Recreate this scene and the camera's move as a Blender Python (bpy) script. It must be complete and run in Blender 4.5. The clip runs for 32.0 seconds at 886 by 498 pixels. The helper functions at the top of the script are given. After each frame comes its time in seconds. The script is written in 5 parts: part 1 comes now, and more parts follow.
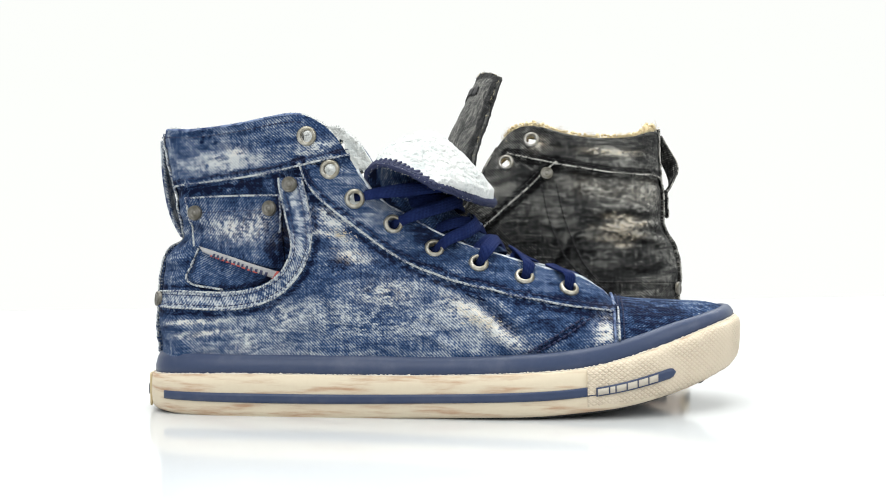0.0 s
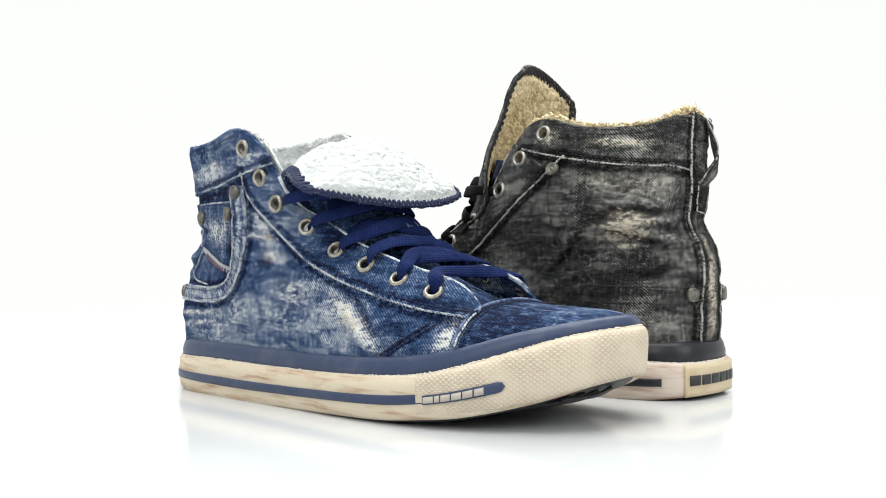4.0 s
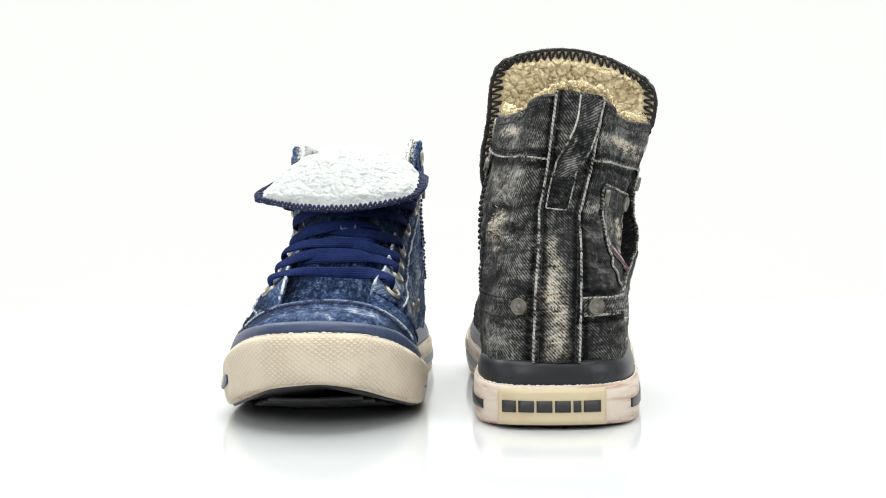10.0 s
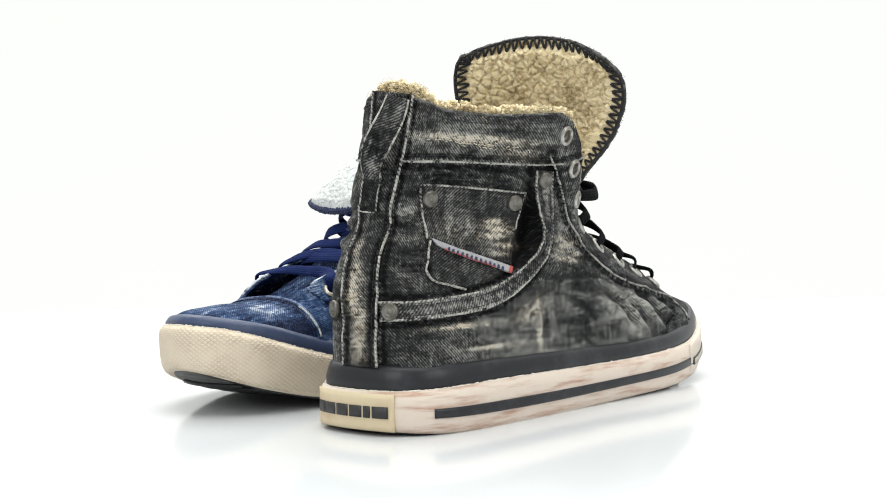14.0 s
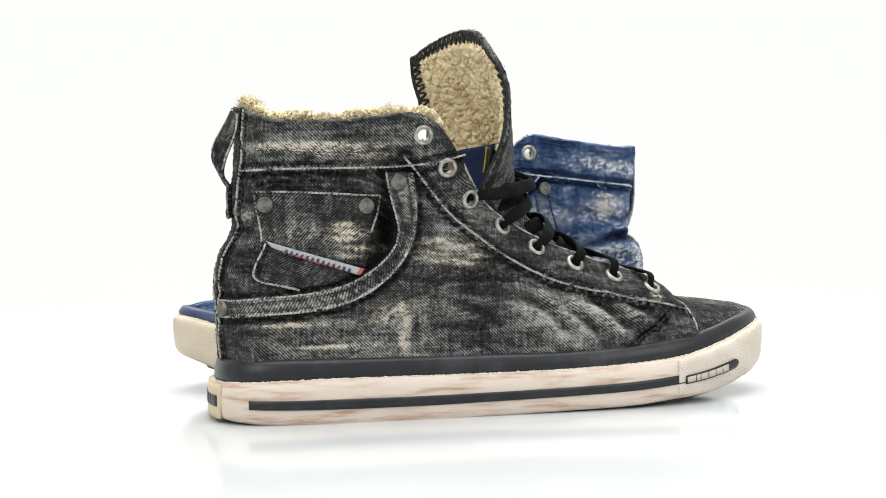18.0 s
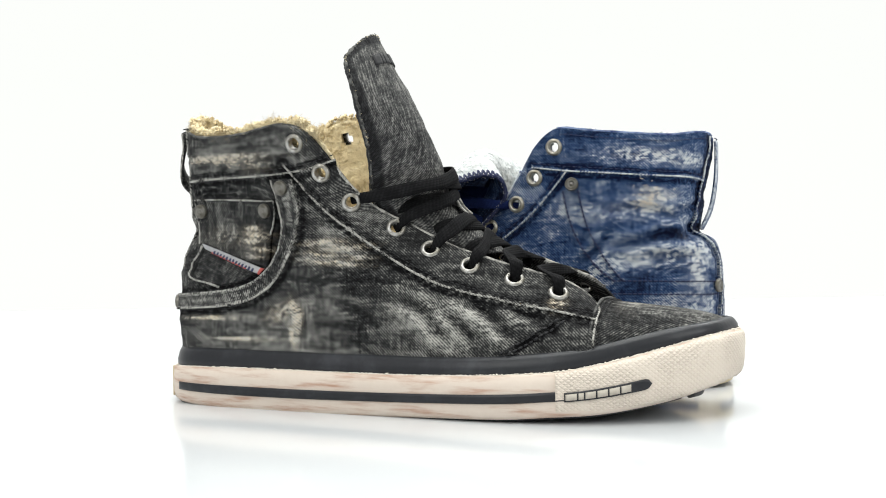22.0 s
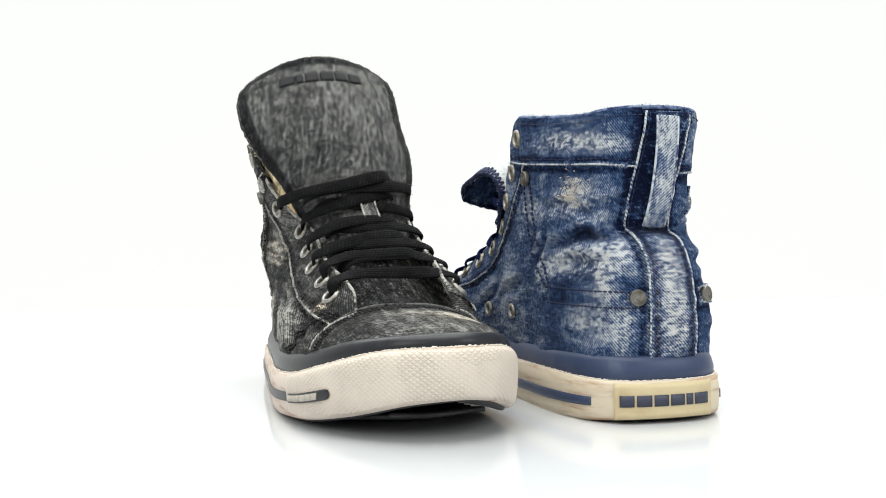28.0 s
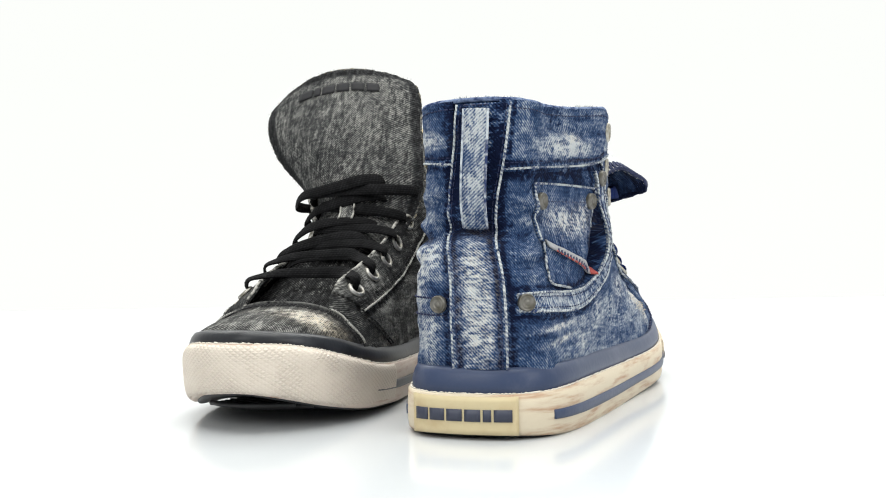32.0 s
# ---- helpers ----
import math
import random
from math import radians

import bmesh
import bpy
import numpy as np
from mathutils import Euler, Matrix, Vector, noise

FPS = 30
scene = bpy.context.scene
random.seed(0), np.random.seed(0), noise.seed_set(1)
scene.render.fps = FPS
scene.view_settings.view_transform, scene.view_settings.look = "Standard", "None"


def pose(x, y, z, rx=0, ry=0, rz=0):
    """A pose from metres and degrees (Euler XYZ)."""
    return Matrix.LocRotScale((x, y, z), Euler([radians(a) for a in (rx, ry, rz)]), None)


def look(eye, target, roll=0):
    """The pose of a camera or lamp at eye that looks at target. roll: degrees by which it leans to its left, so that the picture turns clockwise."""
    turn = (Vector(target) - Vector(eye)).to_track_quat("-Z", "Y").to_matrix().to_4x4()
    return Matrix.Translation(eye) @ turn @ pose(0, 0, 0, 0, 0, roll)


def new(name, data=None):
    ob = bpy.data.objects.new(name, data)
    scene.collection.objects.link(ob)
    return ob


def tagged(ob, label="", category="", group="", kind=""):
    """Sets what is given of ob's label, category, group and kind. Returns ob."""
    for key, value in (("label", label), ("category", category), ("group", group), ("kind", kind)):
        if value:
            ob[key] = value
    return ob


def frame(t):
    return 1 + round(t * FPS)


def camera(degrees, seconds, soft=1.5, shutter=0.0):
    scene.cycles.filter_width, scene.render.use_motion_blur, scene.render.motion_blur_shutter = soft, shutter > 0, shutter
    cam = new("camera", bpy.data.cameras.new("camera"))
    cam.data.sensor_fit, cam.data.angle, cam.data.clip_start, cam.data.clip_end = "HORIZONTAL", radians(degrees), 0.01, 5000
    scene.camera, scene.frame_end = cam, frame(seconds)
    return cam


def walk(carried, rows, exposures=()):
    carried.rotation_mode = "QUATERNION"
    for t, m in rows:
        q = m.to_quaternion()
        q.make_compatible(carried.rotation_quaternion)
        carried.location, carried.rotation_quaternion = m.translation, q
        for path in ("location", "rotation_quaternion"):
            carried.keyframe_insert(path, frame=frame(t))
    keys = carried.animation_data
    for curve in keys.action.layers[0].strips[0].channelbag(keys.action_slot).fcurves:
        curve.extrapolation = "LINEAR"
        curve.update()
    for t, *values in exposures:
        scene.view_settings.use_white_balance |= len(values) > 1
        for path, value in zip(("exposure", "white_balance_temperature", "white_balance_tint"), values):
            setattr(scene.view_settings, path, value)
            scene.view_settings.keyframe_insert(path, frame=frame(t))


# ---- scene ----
# A pair of right-foot high-top denim sneakers turning together on a white glossy table in a bright studio.
cam = camera(46.3, 32.0, soft=1.05)
walk(cam, [(0.0, pose(-0.0038, -0.6, 0.082, 89.855, 0.97, 0)), (32.0, pose(-0.0038, -0.6, 0.082, 89.855, 0.97, 0))], exposures=[(0.0, 0.0), (32.0, 0.0)])

# the table's turn, in degrees, at some seconds
TURN = [(0, 0.0), (1, 8.66), (3, 26.16), (6, 52.44), (9, 78.75), (11, 96.25), (13, 113.7), (17, 148.86), (19, 166.56), (21, 184.41), (23, 202.35), (25, 220.2), (28, 246.9), (30, 264.75), (32, 282.6)]
BLUE_AT = (-0.15675, -0.03884, -6.876)
BLACK_AT = (0.14427, 0.03734, -186.635)

# ---- light ----
world = bpy.data.worlds.new("studio")
scene.world = world
world.use_nodes = True
wn = world.node_tree.nodes
wn["Background"].inputs["Color"].default_value = (0.985, 1.0, 0.985, 1)
wn["Background"].inputs["Strength"].default_value = 0.62


def softbox(name, eye, target, sx, sy, power):
    d = bpy.data.lights.new(name, "AREA")
    d.shape, d.size, d.size_y, d.energy = "RECTANGLE", sx, sy, power
    d.color = (0.985, 1.0, 0.97)
    ob = new(name, d)
    ob.matrix_world = look(eye, target)
    return ob


softbox("softbox_top", (0.0, -0.15, 1.3), (0, 0, 0), 1.2, 1.0, 20)
softbox("softbox_front", (-0.9, -1.4, 1.0), (0, 0, 0.06), 0.8, 0.8, 10)
# added unseen lamp that whitens the far floor up to the backdrop
softbox("far_floor_fill", (0.0, 1.1, 1.5), (0, 0.75, 0.0), 2.6, 0.7, 34)
softbox("softbox_side", (1.2, -1.0, 0.9), (0, 0, 0.06), 0.8, 0.8, 8.5)


# ---- materials ----
class Nodes:
    """A small wrapper to write node materials."""

    def __init__(self, name):
        self.mat = bpy.data.materials.new(name)
        self.mat.use_nodes = True
        self.t = self.mat.node_tree
        self.b = self.t.nodes["Principled BSDF"]

    def add(self, kind, ins=(), op="", clamp=False, attribute="", smooth=False):
        n = self.t.nodes.new("ShaderNode" + kind)
        if op and kind == "MixRGB":
            n.blend_type = op
        elif op:
            n.operation = op
        if clamp:
            n.use_clamp = True
        if attribute:
            n.attribute_name = attribute
        if smooth:
            n.interpolation_type = "SMOOTHSTEP"
        for k, v in dict(ins).items():
            self.link(v, n.inputs[k])
        return n

    def link(self, v, socket):
        if isinstance(v, bpy.types.NodeSocket):
            self.t.links.new(v, socket)
        else:
            socket.default_value = v

    def math(self, op, a, b=0.0, c=0.0, clamp=False):
        return self.add("Math", {0: a, 1: b, 2: c}, op=op, clamp=clamp).outputs[0]

    def mix(self, f, a, b, blend="MIX"):
        n = self.add("MixRGB", {0: f, 1: a, 2: b}, op=blend)
        return n.outputs[0]

    def noise(self, co, scale, detail=4.0, rough=0.55, dist=0.0):
        n = self.add("TexNoise", {"Vector": co, "Scale": scale, "Detail": detail, "Roughness": rough, "Distortion": dist})
        return n.outputs["Fac"]

    def ramp(self, f, lo, hi):
        return self.add("MapRange", {0: f, 1: lo, 2: hi, 3: 0.0, 4: 1.0}, smooth=True).outputs[0]

    def uv(self):
        return self.add("UVMap").outputs[0]

    def co(self):
        return self.add("TexCoord").outputs["Object"]

    def scaled(self, co, x, y, z):
        return self.add("Mapping", {"Vector": co, "Scale": (x, y, z)}).outputs[0]

    def attr(self, name):
        return self.add("Attribute", attribute=name).outputs["Fac"]

    def bump(self, h, strength, distance=0.001):
        n = self.add("Bump", {"Height": h, "Strength": strength, "Distance": distance})
        self.link(n.outputs[0], self.b.inputs["Normal"])

    def out(self, col, rough, spec=0.5):
        self.link(col, self.b.inputs["Base Color"])
        self.link(rough, self.b.inputs["Roughness"])
        self.b.inputs["Specular IOR Level"].default_value = spec
        return self.mat


def rgb(r, g, b):
    return (r, g, b, 1.0)


def denim(name, deep, mid, pale, sand, bias=0.0, cloudy=1.0, heather=1.0):
    """Washed twill: diagonal ribs, uneven dye, the mesh's pale rubs and painted shade, sandy frays."""
    n = Nodes(name)
    uv, co = n.uv(), n.co()
    warp = n.noise(uv, 210, 1)
    sep = n.add("SeparateXYZ", {0: uv})
    u, v = sep.outputs[0], sep.outputs[1]
    d = n.math("SUBTRACT", n.math("MULTIPLY", u, 3900.0), n.math("MULTIPLY", v, 3900.0))
    d = n.math("ADD", d, n.math("MULTIPLY", warp, 3.5))
    twill = n.math("MULTIPLY_ADD", n.math("SINE", d), 0.5, 0.5)
    thread = n.noise(n.scaled(uv, 1.5, 0.8, 1), 680, 1)
    cross = n.noise(n.scaled(uv, 0.45, 1.5, 1), 620, 1)
    slub = n.noise(n.scaled(uv, 2.0, 0.25, 1), 400, 1, 0.6)
    cloud = n.noise(co, 42, 4, 0.66, 0.9)
    tone = n.noise(co, 17, 2, 0.5, 0.4)
    streak = n.noise(n.scaled(uv, 0.40, 1.9, 1), 110, 4, 0.68, 0.6)
    blot = n.noise(n.scaled(uv, 1.0, 1.3, 1), 380, 1, 0.65)
    wear_shade = n.math("MULTIPLY", n.attr("wear_shade"), n.math("MULTIPLY_ADD", n.ramp(n.noise(n.scaled(uv, 0.7, 1.8, 1), 240, 4, 0.75), 0.36, 0.64), 1.6, 0.15))
    f = n.math("ADD", n.math("MULTIPLY", n.math("SUBTRACT", cloud, 0.5), 1.15 * cloudy), wear_shade)
    f = n.math("ADD", f, n.math("MULTIPLY", n.math("SUBTRACT", tone, 0.5), 1.2 * cloudy))
    f = n.math("ADD", f, n.math("MULTIPLY", n.math("SUBTRACT", streak, 0.5), 0.35 + 1.1 * cloudy))
    f = n.math("ADD", f, n.math("MULTIPLY", n.math("SUBTRACT", blot, 0.5), 0.45))
    f = n.math("ADD", f, n.math("MULTIPLY", n.math("SUBTRACT", slub, 0.5), 0.5))
    f = n.math("ADD", f, 0.27 + bias)
    soft = n.ramp(f, -0.2, 1.0)
    rib = n.math("MULTIPLY", n.math("SUBTRACT", twill, 0.5), n.math("MULTIPLY_ADD", soft, 0.33, 0.13 * heather))
    g = n.math("ADD", f, rib)
    g = n.math("ADD", g, n.math("MULTIPLY", n.math("SUBTRACT", thread, 0.5), 0.55 * heather))
    g = n.math("ADD", g, n.math("MULTIPLY", n.math("SUBTRACT", cross, 0.5), 0.40 * heather))
    col = n.mix(n.ramp(g, -0.22, 0.56), deep, mid)
    col = n.mix(n.ramp(g, 0.30, 1.25), col, pale)
    torn = n.math("ADD", n.math("MULTIPLY", thread, 0.9), n.math("MULTIPLY_ADD", twill, 0.28, n.math("MULTIPLY", blot, 0.7)))
    s = n.math("MULTIPLY", n.attr("sand"), n.ramp(torn, 0.72, 1.1))
    col = n.mix(s, col, sand)
    h = n.math("MULTIPLY", twill, 0.7)
    h = n.math("ADD", h, n.math("MULTIPLY", n.noise(n.scaled(uv, 1.0, 1.8, 1), 130, 2, 0.5, 0.5), 5.5))
    n.bump(h, 0.75, 0.0004)
    n.b.inputs["Sheen Weight"].default_value = 0.02
    return n.out(col, 0.95, 0.08)


def rubber(name, base, worn, rough=0.55, scale=60.0, amount=0.5, streaky=1.0, spec=0.4):
    n = Nodes(name)
    co = n.co()
    big = n.noise(n.scaled(co, 1, 1, streaky), scale, 5, 0.6)
    fine = n.noise(co, 420, 1)
    f = n.ramp(big, 0.46, 0.74)
    col = n.mix(n.math("MULTIPLY", f, amount), base, worn)
    col = n.mix(n.math("MULTIPLY", fine, 0.12), col, worn)
    n.bump(n.math("ADD", fine, big), 0.12, 0.0006)
    return n.out(col, rough, spec)


M = {}
M["denim_blue"] = denim("blue_denim", rgb(0.0035, 0.007, 0.026), rgb(0.032, 0.067, 0.155), rgb(0.46, 0.49, 0.515), rgb(0.62, 0.56, 0.47), 0.115, 0.9)
M["denim_black"] = denim("black_denim", rgb(0.0035, 0.0035, 0.004), rgb(0.031, 0.0315, 0.032), rgb(0.36, 0.355, 0.33), rgb(0.60, 0.51, 0.38), 0.155, 0.75, 0.9)
M["denim_tongue_blue"] = M["denim_blue"]
M["denim_tongue_black"] = denim("grey_black_denim", rgb(0.012, 0.012, 0.013), rgb(0.048, 0.049, 0.050), rgb(0.30, 0.295, 0.275), rgb(0.62, 0.53, 0.38), -0.02, 0.4, 1.35)
M["fox_blue"] = rubber("navy_rubber", rgb(0.032, 0.048, 0.100), rgb(0.085, 0.10, 0.15), 0.38, spec=0.28)
M["fox_black"] = rubber("charcoal_rubber", rgb(0.014, 0.015, 0.018), rgb(0.05, 0.052, 0.06), 0.36, spec=0.28)
M["cream_blue"] = rubber("yellowed_rubber", rgb(0.63, 0.555, 0.425), rgb(0.38, 0.21, 0.12), 0.6, 30, 0.9, 9.0)
M["cream_black"] = rubber("pinkish_rubber", rgb(0.63, 0.55, 0.475), rgb(0.38, 0.21, 0.14), 0.6, 30, 0.9, 9.0)
M["tread"] = rubber("black_tread", rgb(0.012, 0.012, 0.014), rgb(0.05, 0.05, 0.05), 0.5)


def plain(name, col, rough, metal=0.0, spec=0.5):
    n = Nodes(name)
    n.b.inputs["Metallic"].default_value = metal
    return n.out(col, rough, spec)


def table_white():
    n = Nodes("glossy_white")
    f = n.noise(n.co(), 14, 3)
    col = n.mix(f, rgb(0.580, 0.597, 0.613), rgb(0.605, 0.622, 0.638))
    return n.out(col, 0.11, 0.5)


def glow_paper():
    """White paper whose brightness is put in as emission over a near-black base."""
    n = Nodes("glowing_white_paper")
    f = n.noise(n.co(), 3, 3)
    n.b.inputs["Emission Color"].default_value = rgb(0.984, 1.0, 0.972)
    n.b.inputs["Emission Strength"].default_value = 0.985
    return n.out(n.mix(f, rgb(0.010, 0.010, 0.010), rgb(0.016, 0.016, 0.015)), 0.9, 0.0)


def seam_cloth(name, pale, mid, twist=True):
    """The rubbed edge of a felled seam, roped by its stitches."""
    n = Nodes(name)
    co = n.co()
    a = n.noise(co, 420, 1, 0.6)
    b = n.noise(co, 90, 2)
    f = n.math("ADD", a, n.math("MULTIPLY", n.math("SUBTRACT", b, 0.5), 1.3))
    h = a
    if twist:
        sep = n.add("SeparateXYZ", {0: n.uv()})
        w = n.math("SINE", n.math("ADD", n.math("MULTIPLY", sep.outputs[0], 3300.0), n.math("MULTIPLY_ADD", sep.outputs[1], 6.2832, n.math("MULTIPLY", a, 3.0))))
        f = n.math("ADD", f, n.math("MULTIPLY", w, 0.13))
        h = n.math("ADD", a, n.math("MULTIPLY", w, 0.5))
    n.bump(h, 0.7, 0.0008)
    return n.out(n.mix(n.ramp(f, 0.14, 0.70), mid, pale), 0.95, 0.1)


def knurl(name, base, worn):
    """Cream rubber pressed with small diamonds, scuffed smooth in places."""
    n = Nodes(name)
    uv, co = n.uv(), n.co()
    sep = n.add("SeparateXYZ", {0: uv})
    u, v = sep.outputs[0], sep.outputs[1]
    p = n.math("ABSOLUTE", n.math("SINE", n.math("MULTIPLY", n.math("ADD", n.math("MULTIPLY", u, 0.75), v), 1450.0)))
    q = n.math("ABSOLUTE", n.math("SINE", n.math("MULTIPLY", n.math("SUBTRACT", n.math("MULTIPLY", u, 0.75), v), 1450.0)))
    d = n.math("MINIMUM", p, q)
    scuff = n.ramp(n.noise(co, 55, 4, 0.6), 0.35, 0.62)
    groove = n.math("MULTIPLY", n.math("SUBTRACT", 1.0, n.ramp(d, 0.05, 0.55)), n.math("MULTIPLY_ADD", scuff, 0.65, 0.35))
    fine = n.noise(co, 420, 1)
    col = n.mix(n.math("MULTIPLY", groove, 0.5), base, worn)
    col = n.mix(n.math("MULTIPLY", fine, 0.15), col, worn)
    n.bump(n.math("MULTIPLY", d, n.math("MULTIPLY_ADD", scuff, 0.8, 0.2)), 0.6, 0.0008)
    return n.out(col, 0.62, 0.35)


def fleece(name, base, shade, tip):
    n = Nodes(name)
    co = n.co()
    a = n.noise(co, 300, 2, 0.6, 0.8)
    b = n.noise(co, 620, 1, 0.7)
    c = n.noise(co, 70, 3)
    f = n.ramp(n.math("ADD", a, n.math("MULTIPLY", n.math("SUBTRACT", c, 0.5), 0.9)), 0.30, 0.56)
    col = n.mix(f, shade, base)
    col = n.mix(n.math("MULTIPLY", b, 0.35), col, tip)
    n.bump(n.math("ADD", n.math("MULTIPLY", a, 1.2), n.math("MULTIPLY", b, 0.3)), 0.8, 0.0014)
    n.b.inputs["Sheen Weight"].default_value = 0.1
    n.b.inputs["Subsurface Weight"].default_value = 0.0
    return n.out(col, 0.95, 0.15)


def cord_cloth(name, base, high):
    """Woven flat cotton lace."""
    n = Nodes(name)
    uv, co = n.uv(), n.co()
    sep = n.add("SeparateXYZ", {0: uv})
    u, v = sep.outputs[0], sep.outputs[1]
    a = n.math("ABSOLUTE", n.math("SINE", n.math("MULTIPLY", v, 2400.0)))
    b = n.math("SINE", n.math("ADD", n.math("MULTIPLY", u, 3000.0), n.math("MULTIPLY", v, 1600.0)))
    w = n.math("MULTIPLY_ADD", n.math("MULTIPLY", a, b), 0.5, 0.5)
    f = n.math("MULTIPLY", w, n.ramp(n.noise(co, 160, 3), 0.3, 0.75))
    n.bump(n.math("ADD", a, w), 0.5, 0.0004)
    return n.out(n.mix(f, base, high), 0.92, 0.1)


M["seam_blue"] = seam_cloth("pale_blue_seam", rgb(0.54, 0.57, 0.58), rgb(0.04, 0.06, 0.14))
M["seam_black"] = seam_cloth("pale_grey_seam", rgb(0.44, 0.43, 0.40), rgb(0.02, 0.02, 0.021))
M["knurl_blue"] = knurl("knurled_cream", rgb(0.63, 0.55, 0.435), rgb(0.40, 0.29, 0.20))
M["knurl_black"] = knurl("knurled_pale", rgb(0.65, 0.58, 0.50), rgb(0.52, 0.43, 0.36))
M["fur_blue"] = fleece("white_fleece", rgb(0.585, 0.60, 0.595), rgb(0.47, 0.505, 0.51), rgb(0.65, 0.66, 0.655))
M["fur_black"] = fleece("tan_fleece", rgb(0.80, 0.68, 0.44), rgb(0.48, 0.36, 0.19), rgb(0.88, 0.80, 0.58))
M["lace_blue"] = cord_cloth("navy_lace", rgb(0.006, 0.013, 0.062), rgb(0.015, 0.028, 0.10))
M["lace_black"] = cord_cloth("black_lace", rgb(0.004, 0.004, 0.0045), rgb(0.014, 0.014, 0.015))
M["thread_blue"] = plain("navy_thread", rgb(0.012, 0.018, 0.06), 0.8)
M["thread_black"] = plain("black_thread", rgb(0.012, 0.012, 0.014), 0.8)
M["plate_blue"] = rubber("yellow_rubber", rgb(0.58, 0.49, 0.30), rgb(0.46, 0.33, 0.18), 0.55, 60, 0.6)
M["plate_black"] = rubber("pale_yellow_rubber", rgb(0.58, 0.49, 0.33), rgb(0.48, 0.34, 0.22), 0.55, 60, 0.6)
M["ink_blue"] = plain("navy_ink", rgb(0.03, 0.035, 0.06), 0.5)
M["ink_black"] = plain("black_ink", rgb(0.018, 0.018, 0.018), 0.5)
M["tag_white"] = rubber("white_woven_tape", rgb(0.34, 0.34, 0.35), rgb(0.2, 0.2, 0.22), 0.85, 400)
M["tag_red"] = plain("red_thread", rgb(0.38, 0.07, 0.06), 0.8)
M["tag_ink"] = plain("navy_woven_thread", rgb(0.03, 0.035, 0.08), 0.8)
M["label_yellow"] = plain("yellow_cloth_label", rgb(0.72, 0.58, 0.08), 0.8)
M["fray"] = plain("sandy_fray", rgb(0.62, 0.55, 0.45), 0.95, 0.0, 0.1)
M["block"] = rubber("dull_cream_rubber", rgb(0.46, 0.42, 0.36), rgb(0.3, 0.26, 0.22), 0.6, 200)
M["table"] = table_white()
M["wall"] = glow_paper()


def metal(name, col):
    n = Nodes(name)
    f = n.noise(n.co(), 260, 1)
    n.b.inputs["Metallic"].default_value = 0.75
    n.bump(f, 0.15, 0.0003)
    return n.out(n.mix(n.ramp(f, 0.35, 0.75), col, rgb(col[0] * 0.5, col[1] * 0.48, col[2] * 0.42)), 0.42, 0.5)


M["brass"] = metal("aged_brass", rgb(0.44, 0.42, 0.37))
M["stud"] = metal("dull_bronze", rgb(0.18, 0.172, 0.155))
M["nickel"] = metal("dull_nickel", rgb(0.42, 0.41, 0.39))


# ---- mesh tools ----
TOE_DROP = [0.0]


def part(name, verts, faces, mat, parent=None, label="", smooth=True, uv=None, attrs=None):
    """One mesh object from vertices and faces. uv: a pair a vertex. attrs: number a vertex by name."""
    me = bpy.data.meshes.new(name)
    verts = np.array(verts, dtype=float).reshape(-1, 3)
    if TOE_DROP[0]:
        # a toe that springs less from the ground
        verts[:, 2] -= TOE_DROP[0] * np.clip((verts[:, 0] - 0.215) / 0.09, 0, 1.1) ** 1.4
    me.from_pydata(verts.tolist(), [], [tuple(int(i) for i in f) for f in faces])
    if smooth:
        me.polygons.foreach_set("use_smooth", np.ones(len(me.polygons), dtype=bool))
    if uv is not None:
        layer = me.uv_layers.new(name="UVMap")
        idx = np.empty(len(me.loops), dtype=np.int32)
        me.loops.foreach_get("vertex_index", idx)
        layer.data.foreach_set("uv", np.asarray(uv, dtype=np.float32).reshape(-1, 2)[idx].ravel())
    for key, val in (attrs or {}).items():
        a = me.attributes.new(key, "FLOAT", "POINT")
        a.data.foreach_set("value", np.asarray(val, dtype=np.float32).ravel())
    me.materials.append(mat)
    me.update()
    ob = new(name, me)
    if parent is not None:
        ob.parent = parent
    if label:
        ob["label"] = label
    return ob


def quads(n, m, base=0, wrap=False, flip=False):
    """Faces of an n x m grid of vertices; wrap closes the first direction."""
    out = []
    for i in range(n if wrap else n - 1):
        for j in range(m - 1):
            a, b = base + i * m + j, base + ((i + 1) % n) * m + j
            out.append((a, a + 1, b + 1, b) if flip else (a, b, b + 1, a + 1))
    return out


def normals(P, wrap=False):
    du = np.roll(P, -1, 0) - np.roll(P, 1, 0) if wrap else np.gradient(P, axis=0)
    n = np.cross(du, np.gradient(P, axis=1))
    return n / np.maximum(np.linalg.norm(n, axis=2, keepdims=True), 1e-12)


def slab(P, t, wrap=False, N=None):
    """A sheet P (n x m x 3) made t thick inwards: vertices and faces, closed all round."""
    n, m = P.shape[:2]
    N = normals(P, wrap) if N is None else N
    Q = P - N * t
    v = np.concatenate([P.reshape(-1, 3), Q.reshape(-1, 3)])
    k = n * m
    f = quads(n, m, 0, wrap) + quads(n, m, k, wrap, True)
    for i in range(n if wrap else n - 1):
        a, b = i * m, ((i + 1) % n) * m
        f.append((a, a + k, b + k, b))
        a, b = a + m - 1, b + m - 1
        f.append((a, b, b + k, a + k))
    if not wrap:
        for j in range(m - 1):
            f.append((j, j + 1, j + 1 + k, j + k))
            a = (n - 1) * m + j
            f.append((a, a + k, a + 1 + k, a + 1))
    return v, f


